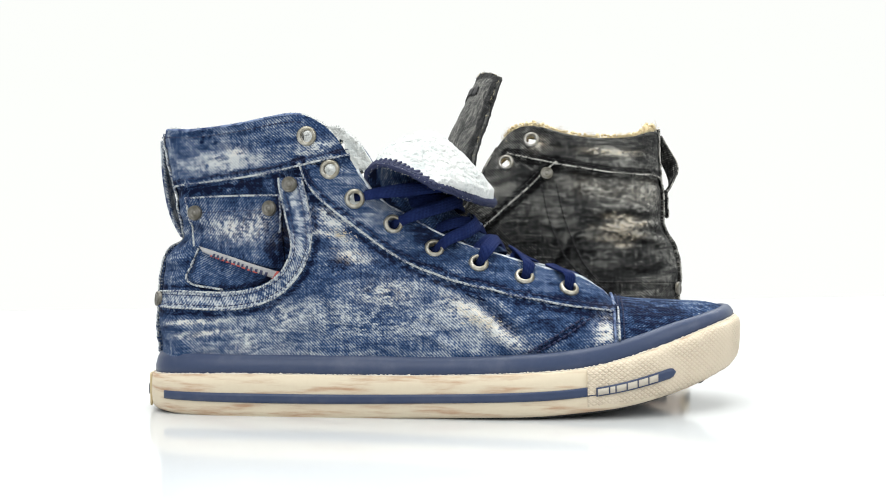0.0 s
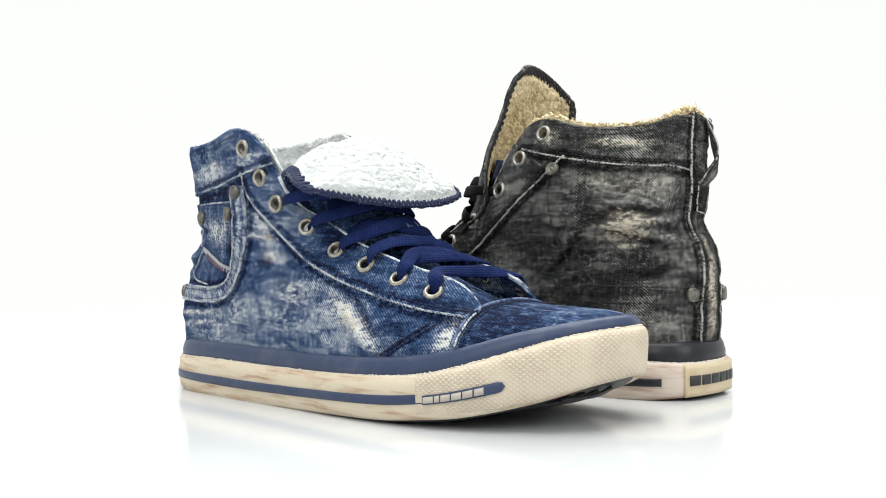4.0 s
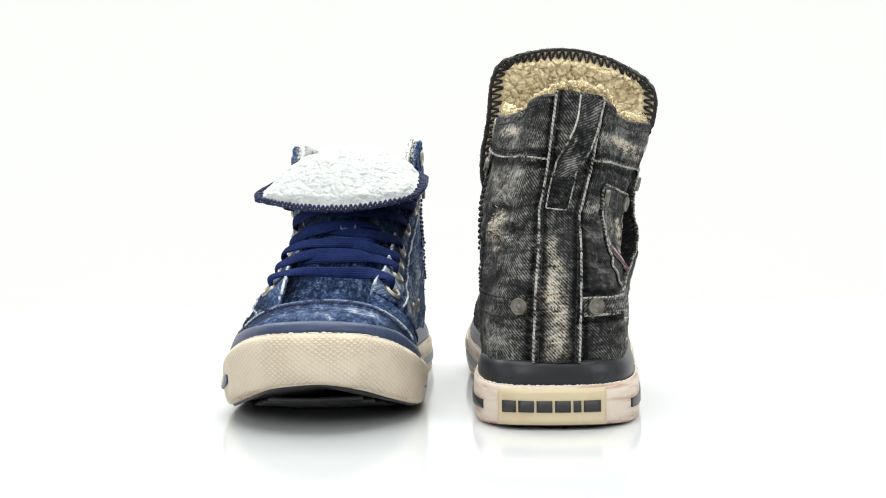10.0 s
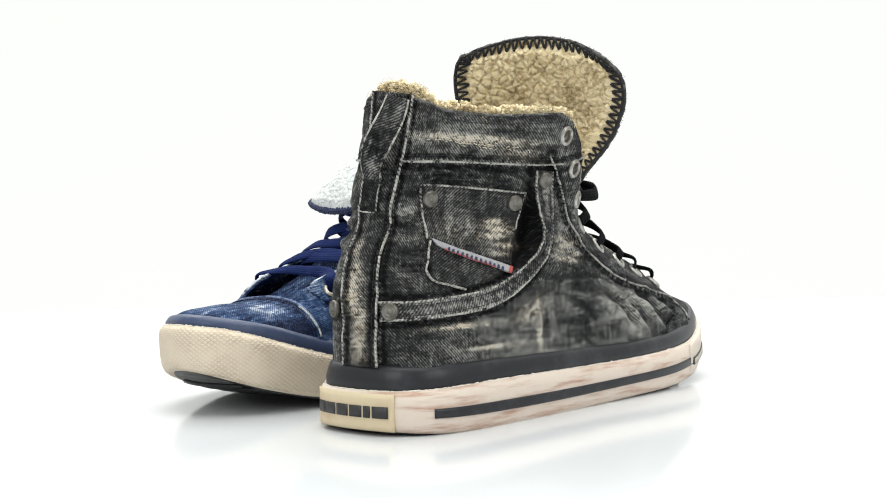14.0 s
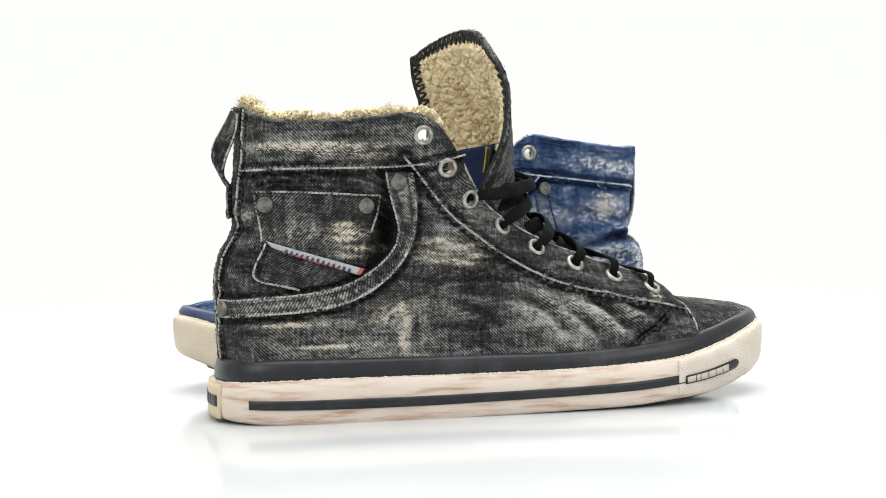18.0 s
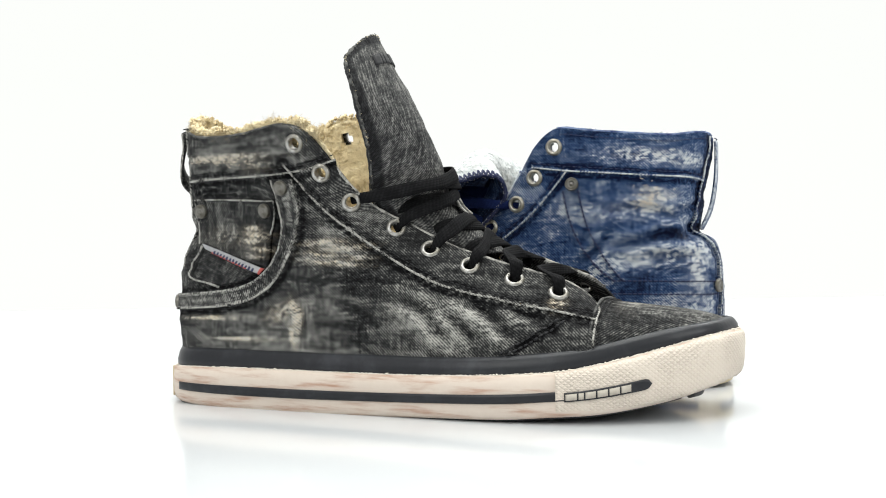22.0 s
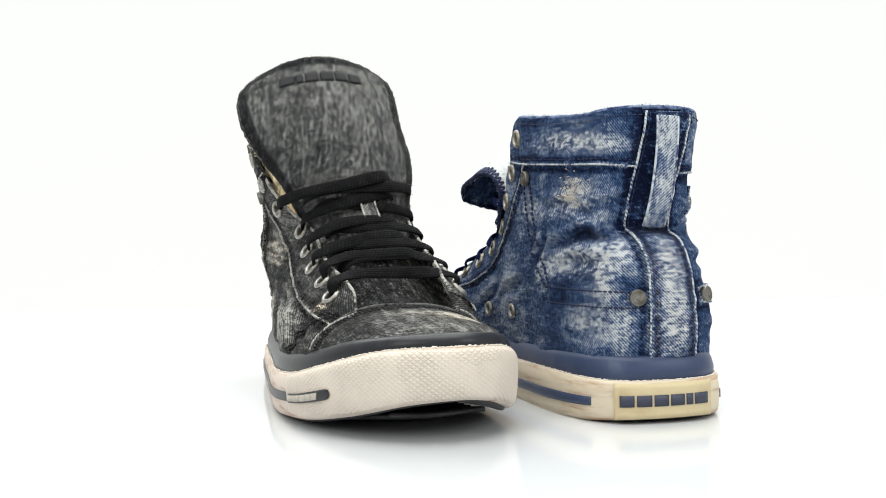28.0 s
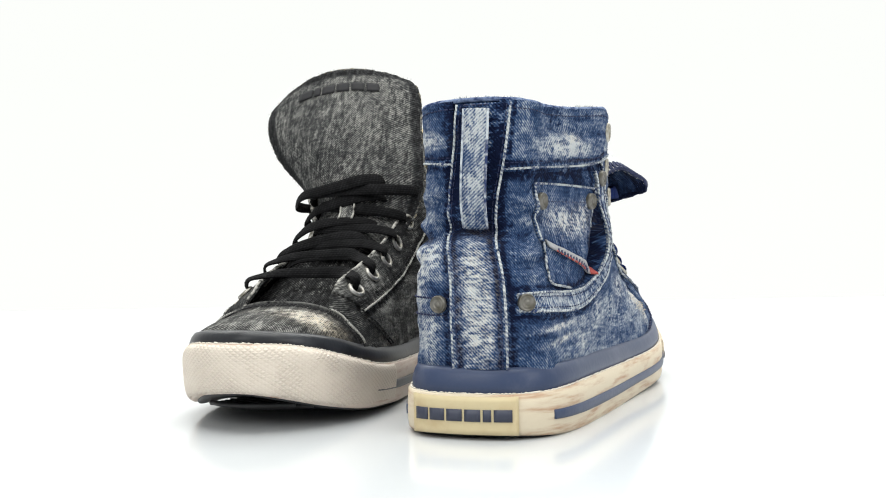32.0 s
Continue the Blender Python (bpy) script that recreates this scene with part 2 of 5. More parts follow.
def spline(xs, ys):
    """A natural cubic through the points, as a function of arrays."""
    xs, ys = np.asarray(xs, float), np.asarray(ys, float)
    n, h = len(xs), np.diff(xs)
    A, r = np.eye(n), np.zeros(n)
    for i in range(1, n - 1):
        A[i, i - 1:i + 2] = h[i - 1], 2 * (h[i - 1] + h[i]), h[i]
        r[i] = 3 * ((ys[i + 1] - ys[i]) / h[i] - (ys[i] - ys[i - 1]) / h[i - 1])
    c = np.linalg.solve(A, r)
    b = np.diff(ys) / h - h * (2 * c[:-1] + c[1:]) / 3
    d = np.diff(c) / (3 * h)

    def f(x):
        x = np.asarray(x, float)
        x = np.clip(x, xs[0], xs[-1])
        i = np.clip(np.searchsorted(xs, x) - 1, 0, n - 2)
        s = x - xs[i]
        return ys[i] + s * (b[i] + s * (c[i] + s * d[i]))
    return f


def curve_through(pts, n):
    """n even points on a smooth open line through pts (any dimension)."""
    pts = np.asarray(pts, float)
    s = np.concatenate([[0], np.cumsum(np.linalg.norm(np.diff(pts, axis=0), axis=1))])
    q = np.linspace(0, s[-1], n)
    if len(pts) == 2:
        return pts[0] + (pts[1] - pts[0]) * (q / s[-1])[:, None]
    return np.stack([spline(s, pts[:, k])(q) for k in range(pts.shape[1])], 1)


def table(rows, x0, dx):
    """A smooth function of (x, v) through rows of five values at v = 0, 1/4 .. 1, a row every dx from x0."""
    cols = [spline([0, 0.25, 0.5, 0.75, 1.0], r) for r in rows]

    def f(x, v):
        x, v = np.broadcast_arrays(np.asarray(x, float), np.asarray(v, float))
        R = np.stack([c(v) for c in cols])
        s = np.clip((x - x0) / dx, 0, len(rows) - 1.0001)
        i = s.astype(int)
        t = s - i

        def at(k):
            return np.take_along_axis(R, np.clip(i + k, 0, len(rows) - 1)[None], 0)[0]
        p0, p1, p2, p3 = at(-1), at(0), at(1), at(2)
        return p1 + 0.5 * t * (p2 - p0 + t * (2 * p0 - 5 * p1 + 4 * p2 - p3 + t * (3 * (p1 - p2) + p3 - p0)))
    return f


def lumps(P, scale, seed=0.0):
    """Smooth noise, about -1 to 1, at points P (..., 3)."""
    Q = np.asarray(P).reshape(-1, 3) * scale + seed
    return np.array([noise.noise(Vector(q)) for q in Q]).reshape(np.asarray(P).shape[:-1])


def ribbon(line, normal, width, thick, crown=0.0):
    """A closed flat band along line (n x 3), facing normal (n x 3): vertices, faces, uv."""
    line, normal = np.asarray(line), np.asarray(normal)
    n = len(line)
    tan = np.gradient(line, axis=0)
    side = np.cross(tan, normal)
    side /= np.linalg.norm(side, axis=1, keepdims=True)
    up = np.cross(side, tan)
    up /= np.linalg.norm(up, axis=1, keepdims=True)
    w = np.broadcast_to(np.asarray(width, float), (n,))[:, None]
    prof = [(-0.5, 0.15), (-0.46, 0.75), (-0.25, 1.0 + crown), (0.0, 1.0 + crown * 1.3), (0.25, 1.0 + crown), (0.46, 0.75), (0.5, 0.15), (0.44, -0.4), (0.0, -0.55), (-0.44, -0.4)]
    m = len(prof)
    V = np.stack([line + side * w * a + up * thick * b * 0.6 for a, b in prof], 1)
    f = []
    for i in range(n - 1):
        for j in range(m):
            a, b = i * m + j, i * m + (j + 1) % m
            f.append((a, b, b + m, a + m))
    f += [tuple(range(m))[::-1], tuple((n - 1) * m + j for j in range(m))]
    s = np.concatenate([[0], np.cumsum(np.linalg.norm(np.diff(line, axis=0), axis=1))])
    uv = np.stack([np.broadcast_to(s[:, None], (n, m)), np.array([p[0] for p in prof])[None] * w], 2)
    return V.reshape(-1, 3), f, uv.reshape(-1, 2)


def tube(line, r, m=6):
    """A closed round cord along line."""
    line = np.asarray(line, float)
    n = len(line)
    tan = np.gradient(line, axis=0)
    tan /= np.maximum(np.linalg.norm(tan, axis=1, keepdims=True), 1e-12)
    ref = np.where(np.abs(tan[:, 2:3]) > 0.9, np.array([[1.0, 0, 0]]), np.array([[0, 0, 1.0]]))
    a = np.cross(tan, ref)
    a /= np.linalg.norm(a, axis=1, keepdims=True)
    b = np.cross(tan, a)
    r = np.broadcast_to(np.asarray(r, float), (n,))[:, None]
    V = np.stack([line + r * (a * math.cos(2 * math.pi * k / m) + b * math.sin(2 * math.pi * k / m)) for k in range(m)], 1)
    f = []
    for i in range(n - 1):
        for j in range(m):
            p, q = i * m + j, i * m + (j + 1) % m
            f.append((p, q, q + m, p + m))
    f += [tuple(range(m))[::-1], tuple((n - 1) * m + j for j in range(m))]
    return V.reshape(-1, 3), f


def joined(pieces):
    V, F, k = [], [], 0
    for v, f in pieces:
        V.append(np.asarray(v).reshape(-1, 3))
        F += [tuple(i + k for i in g) for g in f]
        k += len(V[-1])
    return np.concatenate(V), F


# ---- the place ----
def sheet_grid(nx, ny, fn):
    return np.array([[fn(i / (nx - 1), j / (ny - 1)) for j in range(ny)] for i in range(nx)])


def build_place():
    P = sheet_grid(41, 41, lambda a, b: (-6 + 12 * a, -4 + 5.0 * b, 0.0))
    v, f = slab(P, 0.02)
    tagged(part("floor", v, f, M["table"]), "glossy white studio tabletop with faint reflections", "floor", kind="structure")
    # a paper sweep that rises behind the table, white by its own added glow
    def sweep(a, b):
        s, r = b * 7.0, 2.2
        if s < r * math.pi / 2:
            y, z = r * math.sin(s / r), r - r * math.cos(s / r)
        else:
            y, z = r, r + s - r * math.pi / 2
        return (-6 + 12 * a, 0.8 + y, z - 0.0015)
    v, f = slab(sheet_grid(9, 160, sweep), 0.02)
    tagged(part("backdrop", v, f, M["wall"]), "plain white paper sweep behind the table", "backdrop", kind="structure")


# ---- the sneaker's form, in metres: x from heel to toe, y to the inner side, z up ----
SOLE_X = np.array([0.0, 4.0, 12.0, 30.0, 60.0, 100.0, 140.0, 180.0, 210.0, 240.0, 265.0, 285.5, 298.5]) / 1000
SOLE_OUT = np.array([13.9, 25.4, 34.1, 40.9, 44.8, 48.3, 51.6, 55.3, 55.4, 50.7, 41.7, 29.4, 15.3]) / 1000
SOLE_IN = np.array([12.2, 22.6, 30.1, 35.6, 37.8, 36.8, 38.1, 43.8, 48.2, 49.5, 46.5, 38.0, 26.5]) / 1000


def sole_outline(n=360):
    pts = [(x, -y) for x, y in zip(SOLE_X, SOLE_OUT)] + [(0.3035, -0.002), (0.3055, 0.008), (0.3035, 0.018)]
    pts += [(x, y) for x, y in zip(SOLE_X[::-1], SOLE_IN[::-1])] + [(-0.001, 0.0)]
    pts = np.array(pts)
    k = len(pts)
    ext = np.concatenate([pts[-6:], pts, pts[:6]])
    s = np.concatenate([[0], np.cumsum(np.linalg.norm(np.diff(ext, axis=0), axis=1))])
    fx, fy = spline(s, ext[:, 0]), spline(s, ext[:, 1])
    q = np.linspace(s[6], s[6 + k], n, endpoint=False)
    o = np.stack([fx(q), fy(q)], 1)
    for _ in range(4):
        o = 0.5 * o + 0.25 * (np.roll(o, 1, 0) + np.roll(o, -1, 0))
    t = np.roll(o, -1, 0) - np.roll(o, 1, 0)
    t /= np.linalg.norm(t, axis=1, keepdims=True)
    return o, np.stack([t[:, 1], -t[:, 0]], 1)


OUT, OUTN = sole_outline()
SOLE_BOTTOM = spline([0, 0.012, 0.18, 0.21, 0.225, 0.245, 0.266, 0.281, 0.298, 0.306], [0.0012, 0.0, 0.0, 0.0010, 0.0023, 0.0043, 0.0085, 0.0125, 0.0185, 0.0215])
CREAM_TOP = spline([0, 0.05, 0.11, 0.165, 0.19, 0.205, 0.227, 0.253, 0.266, 0.28, 0.296, 0.306], [0.0192, 0.0205, 0.0203, 0.0207, 0.0215, 0.0222, 0.0240, 0.0300, 0.0340, 0.0385, 0.0432, 0.0450])
FOX_TOP = spline([0, 0.05, 0.105, 0.2, 0.225, 0.25, 0.27, 0.289, 0.306], [0.0300, 0.0298, 0.0295, 0.0303, 0.0325, 0.0372, 0.0428, 0.0470, 0.0500])


def ring(inset, zf, tuck=0.0):
    """The sole's outline moved inwards, at the height zf(x); tuck draws it in further under the toe."""
    xy = OUT - OUTN * (inset + tuck * np.clip((OUT[:, 0:1] - 0.235) / 0.05, 0, 1))
    return np.c_[xy, zf(OUT[:, 0])]


def between(a, b, k):
    return lambda x: a(x) * (1 - k) + b(x) * k


RIDGE = spline([0.15, 0.175, 0.19, 0.205, 0.22, 0.235, 0.245, 0.26, 0.275, 0.288, 0.2995], [0.103, 0.086, 0.0765, 0.0685, 0.0615, 0.0565, 0.0545, 0.0535, 0.0525, 0.0515, 0.0488])
DOME_O, DOME_I = spline(SOLE_X, SOLE_OUT - 0.0058), spline(SOLE_X, SOLE_IN - 0.0058)


class Form:
    """The skin of one shoe's upper. u runs round it: negative on the outer side, 0 to HEEL round the heel, past it on the inner side."""
    HEEL = 0.085
    X0 = 0.028

    def __init__(self, edge_out, edge_in, rows_out, rows_in, heel, lean, seed):
        self.edge = {-1: spline(*edge_out), 1: spline(*edge_in)}
        self.y = {-1: table(rows_out, 0.025, 0.03), 1: table(rows_in, 0.025, 0.03)}
        self.heel, self.lean, self.seed = spline(*heel), lean, seed

    def u_of(self, x, side):
        return self.X0 - x if side < 0 else self.HEEL + x - self.X0

    def x_of(self, u):
        u = np.asarray(u, float)
        return np.where(u < 0, self.X0 - u, np.where(u > self.HEEL, u - self.HEEL + self.X0, self.X0))

    def top(self, u):
        u = np.asarray(u, float)
        k = np.clip(u / self.HEEL, 0, 1)
        k = k * k * (3 - 2 * k)
        x = self.x_of(u)
        arc = np.sin(np.clip(u / self.HEEL, 0, 1) * math.pi)
        return self.edge[-1](x) * (1 - k) + self.edge[1](x) * k + arc * self.heel_rise

    heel_rise = 0.002
    folds = ()
    seams = ()
    strap = None
    # along the strap to the mouth's middle, half its length, how far it bows out, how far the cloth behind falls back
    mouth = (0.04, 0.02, 0.004, 0.002)

    def beside(self, L, U, Z):
        """How far (u, z) lies to the right of line L, and how far along it, in metres."""
        run = np.concatenate([[0], np.cumsum(np.linalg.norm(np.diff(L, axis=0), axis=1))])
        T = np.gradient(L, axis=0)
        T /= np.linalg.norm(T, axis=1, keepdims=True)
        i = np.argmin((U[..., None] - L[:, 0]) ** 2 + (Z[..., None] - L[:, 1]) ** 2, axis=-1)
        du, dz = U - L[i, 0], Z - L[i, 1]
        along, side = du * T[i, 0] + dz * T[i, 1], dz * T[i, 0] - du * T[i, 1]
        far = np.sign(side) * np.hypot(side, np.maximum(np.abs(along) - 0.003, 0))
        return -far, run[i] + along

    def bottom(self, u):
        return FOX_TOP(self.x_of(u)) - 0.003

    def raw(self, u, z):
        u, z = np.broadcast_arrays(np.asarray(u, float), np.asarray(z, float))
        zb, zt = self.bottom(u), self.top(u)
        v = np.clip((z - zb) / (zt - zb), 0, 1.05)
        x = self.x_of(u)
        yo, yi = -self.y[-1](x, np.minimum(v, 1)), self.y[1](x, np.minimum(v, 1))
        y = np.where(u < 0, yo, yi)
        # near the toe the cloth hugs the dome of the toe cap
        zd, lo, hi = FOX_TOP(x) - 0.003, -DOME_O(x), DOME_I(x)
        rel = np.clip((np.array(z) - zd) / (RIDGE(x) - zd), 0, 1) ** (1 / 0.62)
        g = np.clip(1 - rel, 0, 1) ** (1 / 2.6)
        yd = (lo + hi) / 2 + np.where(u < 0, -1, 1) * ((hi - lo) / 2 * g + 0.0012)
        k = np.clip((x - 0.218) / 0.02, 0, 1)
        far = np.where(u < 0, np.minimum(y, yd), np.maximum(y, yd))
        y = y + (far - y) * k * k * (3 - 2 * k)
        a = np.clip(u / self.HEEL, 0, 1) * math.pi
        onheel = (u >= 0) & (u <= self.HEEL)
        xh = self.heel(z)
        c = -np.cos(a)
        yy = (yo + yi) / 2 + (yi - yo) / 2 * np.sign(c) * np.abs(c) ** 0.85
        xx = self.X0 - (self.X0 - xh) * np.abs(np.sin(a)) ** 0.8
        x, y = np.where(onheel, xx, x), np.where(onheel, yy, y)
        P = np.stack([x, y, np.array(z)], -1)
        dz = 1.15 * self.lean * P[..., 1] * np.clip((P[..., 2] - 0.045) / 0.07, 0, 1.1)
        dy = -self.lean * 0.085 * np.clip((P[..., 2] - 0.098) / 0.045, 0, 1.2)
        P[..., 1] += dy
        P[..., 2] += dz
        return P

    def skin(self, u, z, off=0.0, rough=1.0):
        P = self.raw(u, z)
        e = 0.0008
        N = np.cross(self.raw(u, z + e) - self.raw(u, z - e), self.raw(u + e, z) - self.raw(u - e, z))
        N /= np.maximum(np.linalg.norm(N, axis=-1, keepdims=True), 1e-12)
        d = np.asarray(off, float) + rough * self.crease(P, u, z)
        return P + N * d[..., None], N

    def crease(self, P, u, z):
        d = 0.0012 * lumps(P * np.array([1, 1, 1.6]), 38, self.seed) + 0.0006 * lumps(P * np.array([1, 1, 2.0]), 95, self.seed + 7) + 0.0002 * lumps(P, 300, self.seed + 11)
        for u0, z0, u1, z1, depth, wide in self.folds:
            ax, az = (u1 - u0) / 1000, (z1 - z0) / 1000
            ln = math.hypot(ax, az)
            du, dz = np.asarray(u) - u0 / 1000, np.asarray(z) - z0 / 1000
            s = (du * ax + dz * az) / ln
            q = (du * -az + dz * ax) / ln / (wide / 1000) + 0.5 * np.sin(s * 150)
            along = np.exp(-((s / ln - 0.5) / 0.42) ** 4)
            d = d + along * 1.4 * depth / 1000 * (0.8 * np.exp(-((q - 1.7) / 1.1) ** 2) - np.exp(-q * q) + 0.4 * np.exp(-((q + 1.8) / 1.2) ** 2))
        U, Z = np.broadcast_arrays(np.asarray(u, float), np.asarray(z, float))
        # the pocket's mouth stands open: its strap bows out, the cloth behind it falls back
        away, s = self.beside(self.strap, U, Z)
        w = np.exp(-((s - self.mouth[0]) / self.mouth[1]) ** 2)
        step = np.clip((away + 0.0016) / 0.0012, 0, 1)
        d = d + w * self.mouth[2] * step * step * (3 - 2 * step) * np.exp(-(np.maximum(away, 0) / 0.017) ** 2)
        d = d - w * self.mouth[3] * np.exp(-((away + 0.004) / 0.0055) ** 2) * (1 - step)
        # seams draw the cloth into small puckers
        for k, L in enumerate(self.seams):
            away, s = self.beside(L, U, Z)
            wave = np.sin(s * (900 + 60 * np.sin(s * 55 + k)) + 2.0 * np.sin(s * 130 + k) + away * 260)
            near = np.exp(-((np.abs(away) - 0.0026) / 0.0030) ** 2)
            d = d + near * (0.00018 * wave - 0.00026)
        return d


def sew_uv(U, Z, P):
    """Cloth coordinates in metres: round the shoe, and along the cloth upwards."""
    du, dz = np.diff(U, axis=1), np.diff(Z, axis=1)
    step = np.sqrt(np.maximum(np.sum(np.diff(P, axis=1) ** 2, axis=2) - du ** 2, dz ** 2)) * np.sign(dz + 1e-9)
    V = Z[:, :1] + np.concatenate([np.zeros((len(U), 1)), np.cumsum(step, axis=1)], 1)
    return np.stack([U, V], -1)


def sheet(form, name, U, Z, off, thick, mat, parent, wear_shade, label="", cloth=None):
    """A cloth piece over the skin: U, Z (n x m) its places, off its height over the skin."""
    U, Z = U[::-1], Z[::-1]
    P, N = form.skin(U, Z, off[::-1] if np.ndim(off) else off)
    v, f = slab(P, thick, N=N)
    uv = np.concatenate([(sew_uv(U, Z, P) if cloth is None else cloth[::-1]).reshape(-1, 2)] * 2)
    w, s = wear_shade(U, Z)
    return part(name, v, f, mat, parent, label, uv=uv, attrs={"wear_shade": np.tile(np.ravel(w), 2), "sand": np.tile(np.ravel(s), 2)})


def build_sole(shoe, tone):
    # tread
    n = len(OUT)
    up = lambda fz, d: (lambda x: fz(x) + d)
    R = [ring(0.0042, SOLE_BOTTOM, 0.003), ring(0.0036, up(SOLE_BOTTOM, 0.0006), 0.003), ring(0.0036, up(SOLE_BOTTOM, 0.0028), 0.003)]
    P = np.stack(R, 1)
    v = P.reshape(-1, 3)
    f = quads(n, 3, 0, True)
    f.append(tuple(i * 3 for i in range(n))[::-1])
    f.append(tuple(i * 3 + 2 for i in range(n)))
    part("outsole", v, f, M["tread"], shoe, "black rubber tread")
    # cream side wall
    R = [ring(0.0045, up(SOLE_BOTTOM, 0.0012), 0.002), ring(0.0022, up(SOLE_BOTTOM, 0.0010), 0.002), ring(0.0010, up(SOLE_BOTTOM, 0.0022), 0.0016)]
    for k in (0.25, 0.5, 0.75):
        R.append(ring(0.0005 if k != 0.5 else 0.0002, between(SOLE_BOTTOM, CREAM_TOP, k)))
    R += [ring(0.0008, up(CREAM_TOP, -0.0008)), ring(0.0018, CREAM_TOP), ring(0.006, up(CREAM_TOP, 0.0002))]
    m = len(R)
    P = np.stack(R, 1)
    f = quads(n, m, 0, True)
    f.append(tuple(i * m for i in range(n))[::-1])
    f.append(tuple(i * m + m - 1 for i in range(n)))
    part("midsole", P.reshape(-1, 3), f, M["cream_" + tone], shoe)
    # rubber band over the seam of sole and cloth
    R = [ring(0.0035, up(CREAM_TOP, -0.001)), ring(0.0028, up(CREAM_TOP, 0.0004)), ring(0.0026, between(CREAM_TOP, FOX_TOP, 0.35)), ring(0.0038, between(CREAM_TOP, FOX_TOP, 0.75)), ring(0.0052, FOX_TOP), ring(0.0075, up(FOX_TOP, 0.0003)), ring(0.009, up(FOX_TOP, -0.002))]
    m = len(R)
    P = np.stack(R, 1)
    f = quads(n, m, 0, True)
    part("foxing", P.reshape(-1, 3), f, M["fox_" + tone], shoe, "smooth dark rubber band over the cloth's edge")


def no_wear(U, Z):
    return np.zeros(np.shape(U)), np.zeros(np.shape(U))


def build_upper(shoe, form, tone, wear_shade, holes, toe_spots):
    mat = M["denim_" + tone]
    u = np.linspace(form.u_of(0.2435, -1), form.u_of(0.2435, 1), 430)
    k = np.linspace(0, 1, 96)
    U = np.repeat(u[:, None], 96, 1)
    Z = form.bottom(U) + (form.top(U) - form.bottom(U)) * k[None]
    quarter(form, U, Z, mat, shoe, wear_shade, holes)
    # toe cap, and the vamp between the lacing stays behind it
    zr, o, i_ = RIDGE, DOME_O, DOME_I

    def dome(xs, span, drop):
        a = np.linspace(-span, span, 61)
        P = np.zeros((len(xs), 61, 3))
        for r, x in enumerate(xs):
            end = np.sqrt(np.clip((0.3008 - x) / 0.0175, 0.0, 1.0)) if x > 0.2833 else 1.0
            lo, hi = -float(o(min(x, 0.2833))) * end + (1 - end) * 0.008, float(i_(min(x, 0.2833))) * end + (1 - end) * 0.008
            c, h = (lo + hi) / 2, (hi - lo) / 2
            zb = float(FOX_TOP(x)) - 0.003
            g = np.sin(a * math.pi / 2)
            P[r, :, 0] = x
            P[r, :, 1] = c + h * g
            P[r, :, 2] = zb + (float(zr(x)) - drop - zb) * np.clip(1 - np.abs(g) ** 2.6, 0, 1) ** 0.62
        N = normals(P)
        return P + N * (0.0006 * lumps(P, 60, form.seed + 3))[..., None], N

    def cloth(name, P, N, spots, base):
        v, f = slab(P, 0.0012, N=N)
        arc = np.concatenate([np.zeros((len(P), 1)), np.cumsum(np.linalg.norm(np.diff(P, axis=1), axis=2), axis=1)], 1)
        uv = np.concatenate([np.stack([P[..., 0], arc - arc[:, 30:31]], -1).reshape(-1, 2)] * 2)
        w = base + 0.25 * np.exp(-((P[..., 0] - 0.287) / 0.012) ** 2)
        sa = np.zeros(w.shape)
        for x, y, sx, sy, amp, sand in spots:
            g = amp * np.exp(-((P[..., 0] - x / 1000) / sx * 1000) ** 2 - ((P[..., 1] - y / 1000) / sy * 1000) ** 2) * np.clip(1 + 1.2 * lumps(P, 200, 5.0), 0, 2)
            w = w + g
            sa = sa + sand * g
        return part(name, v, f, mat, shoe, uv=uv, attrs={"wear_shade": np.tile(w.ravel(), 2), "sand": np.clip(np.tile(sa.ravel(), 2), 0, 1)})

    P, N = dome(np.concatenate([np.linspace(0.2405, 0.283, 40), np.linspace(0.284, 0.2995, 18)]), 1.0, 0.0)
    cap = cloth("toe_cap", P, N, toe_spots, -0.42 if tone == "blue" else -0.16)
    L = P[0] + N[0] * 0.0006
    v, f = tube(L[3:-3], 0.0008, 6)
    part("cap_seam", v, f, M["denim_edge_" + tone], cap)
    for k in (2, 4):
        pieces = [tube(np.array([P[k, j] + N[k, j] * 0.0005, P[k, j + 1] * 0.7 + P[k, j] * 0.3 + N[k, j] * 0.0005]), 0.00035, 4) for j in range(3, 57)]
        v, f = joined(pieces)
        part("cap_stitching", v, f, M["thread_" + tone], cap)
    P, N = dome(np.linspace(0.165, 0.2435, 36), 0.62, 0.0052)
    # darkened: unrubbed cloth plus the shade between the stays, put into the colour
    cloth("vamp", P, N, [], -0.38)


mm = lambda *a: [np.asarray(r, float) / 1000 for r in a]
ROWS_OUT_BLUE = mm([34, 33, 25.5, 26, 28.5], [38, 38, 33.5, 34, 36], [41, 42, 42, 43, 45], [44, 44, 42, 40.5, 41], [46, 46, 43, 37, 28], [49, 48, 44, 37, 27], [49, 48, 44, 37, 25], [45, 44, 40, 32, 22], [36, 35, 32, 30, 29])
ROWS_IN_BLUE = mm([29, 28, 26, 24, 24], [33, 33, 32, 31, 31], [32, 34, 34, 34, 35], [32, 34, 34, 33, 33], [33, 34, 33, 30, 26], [38, 38, 36, 32, 26], [43, 42, 40, 35, 26], [44, 43, 40, 34, 24], [40, 39, 36, 33, 31])
EDGE_X = [0, 30, 60, 82, 92, 99, 108, 122, 137, 157, 177, 198, 221, 230, 236, 240, 244]
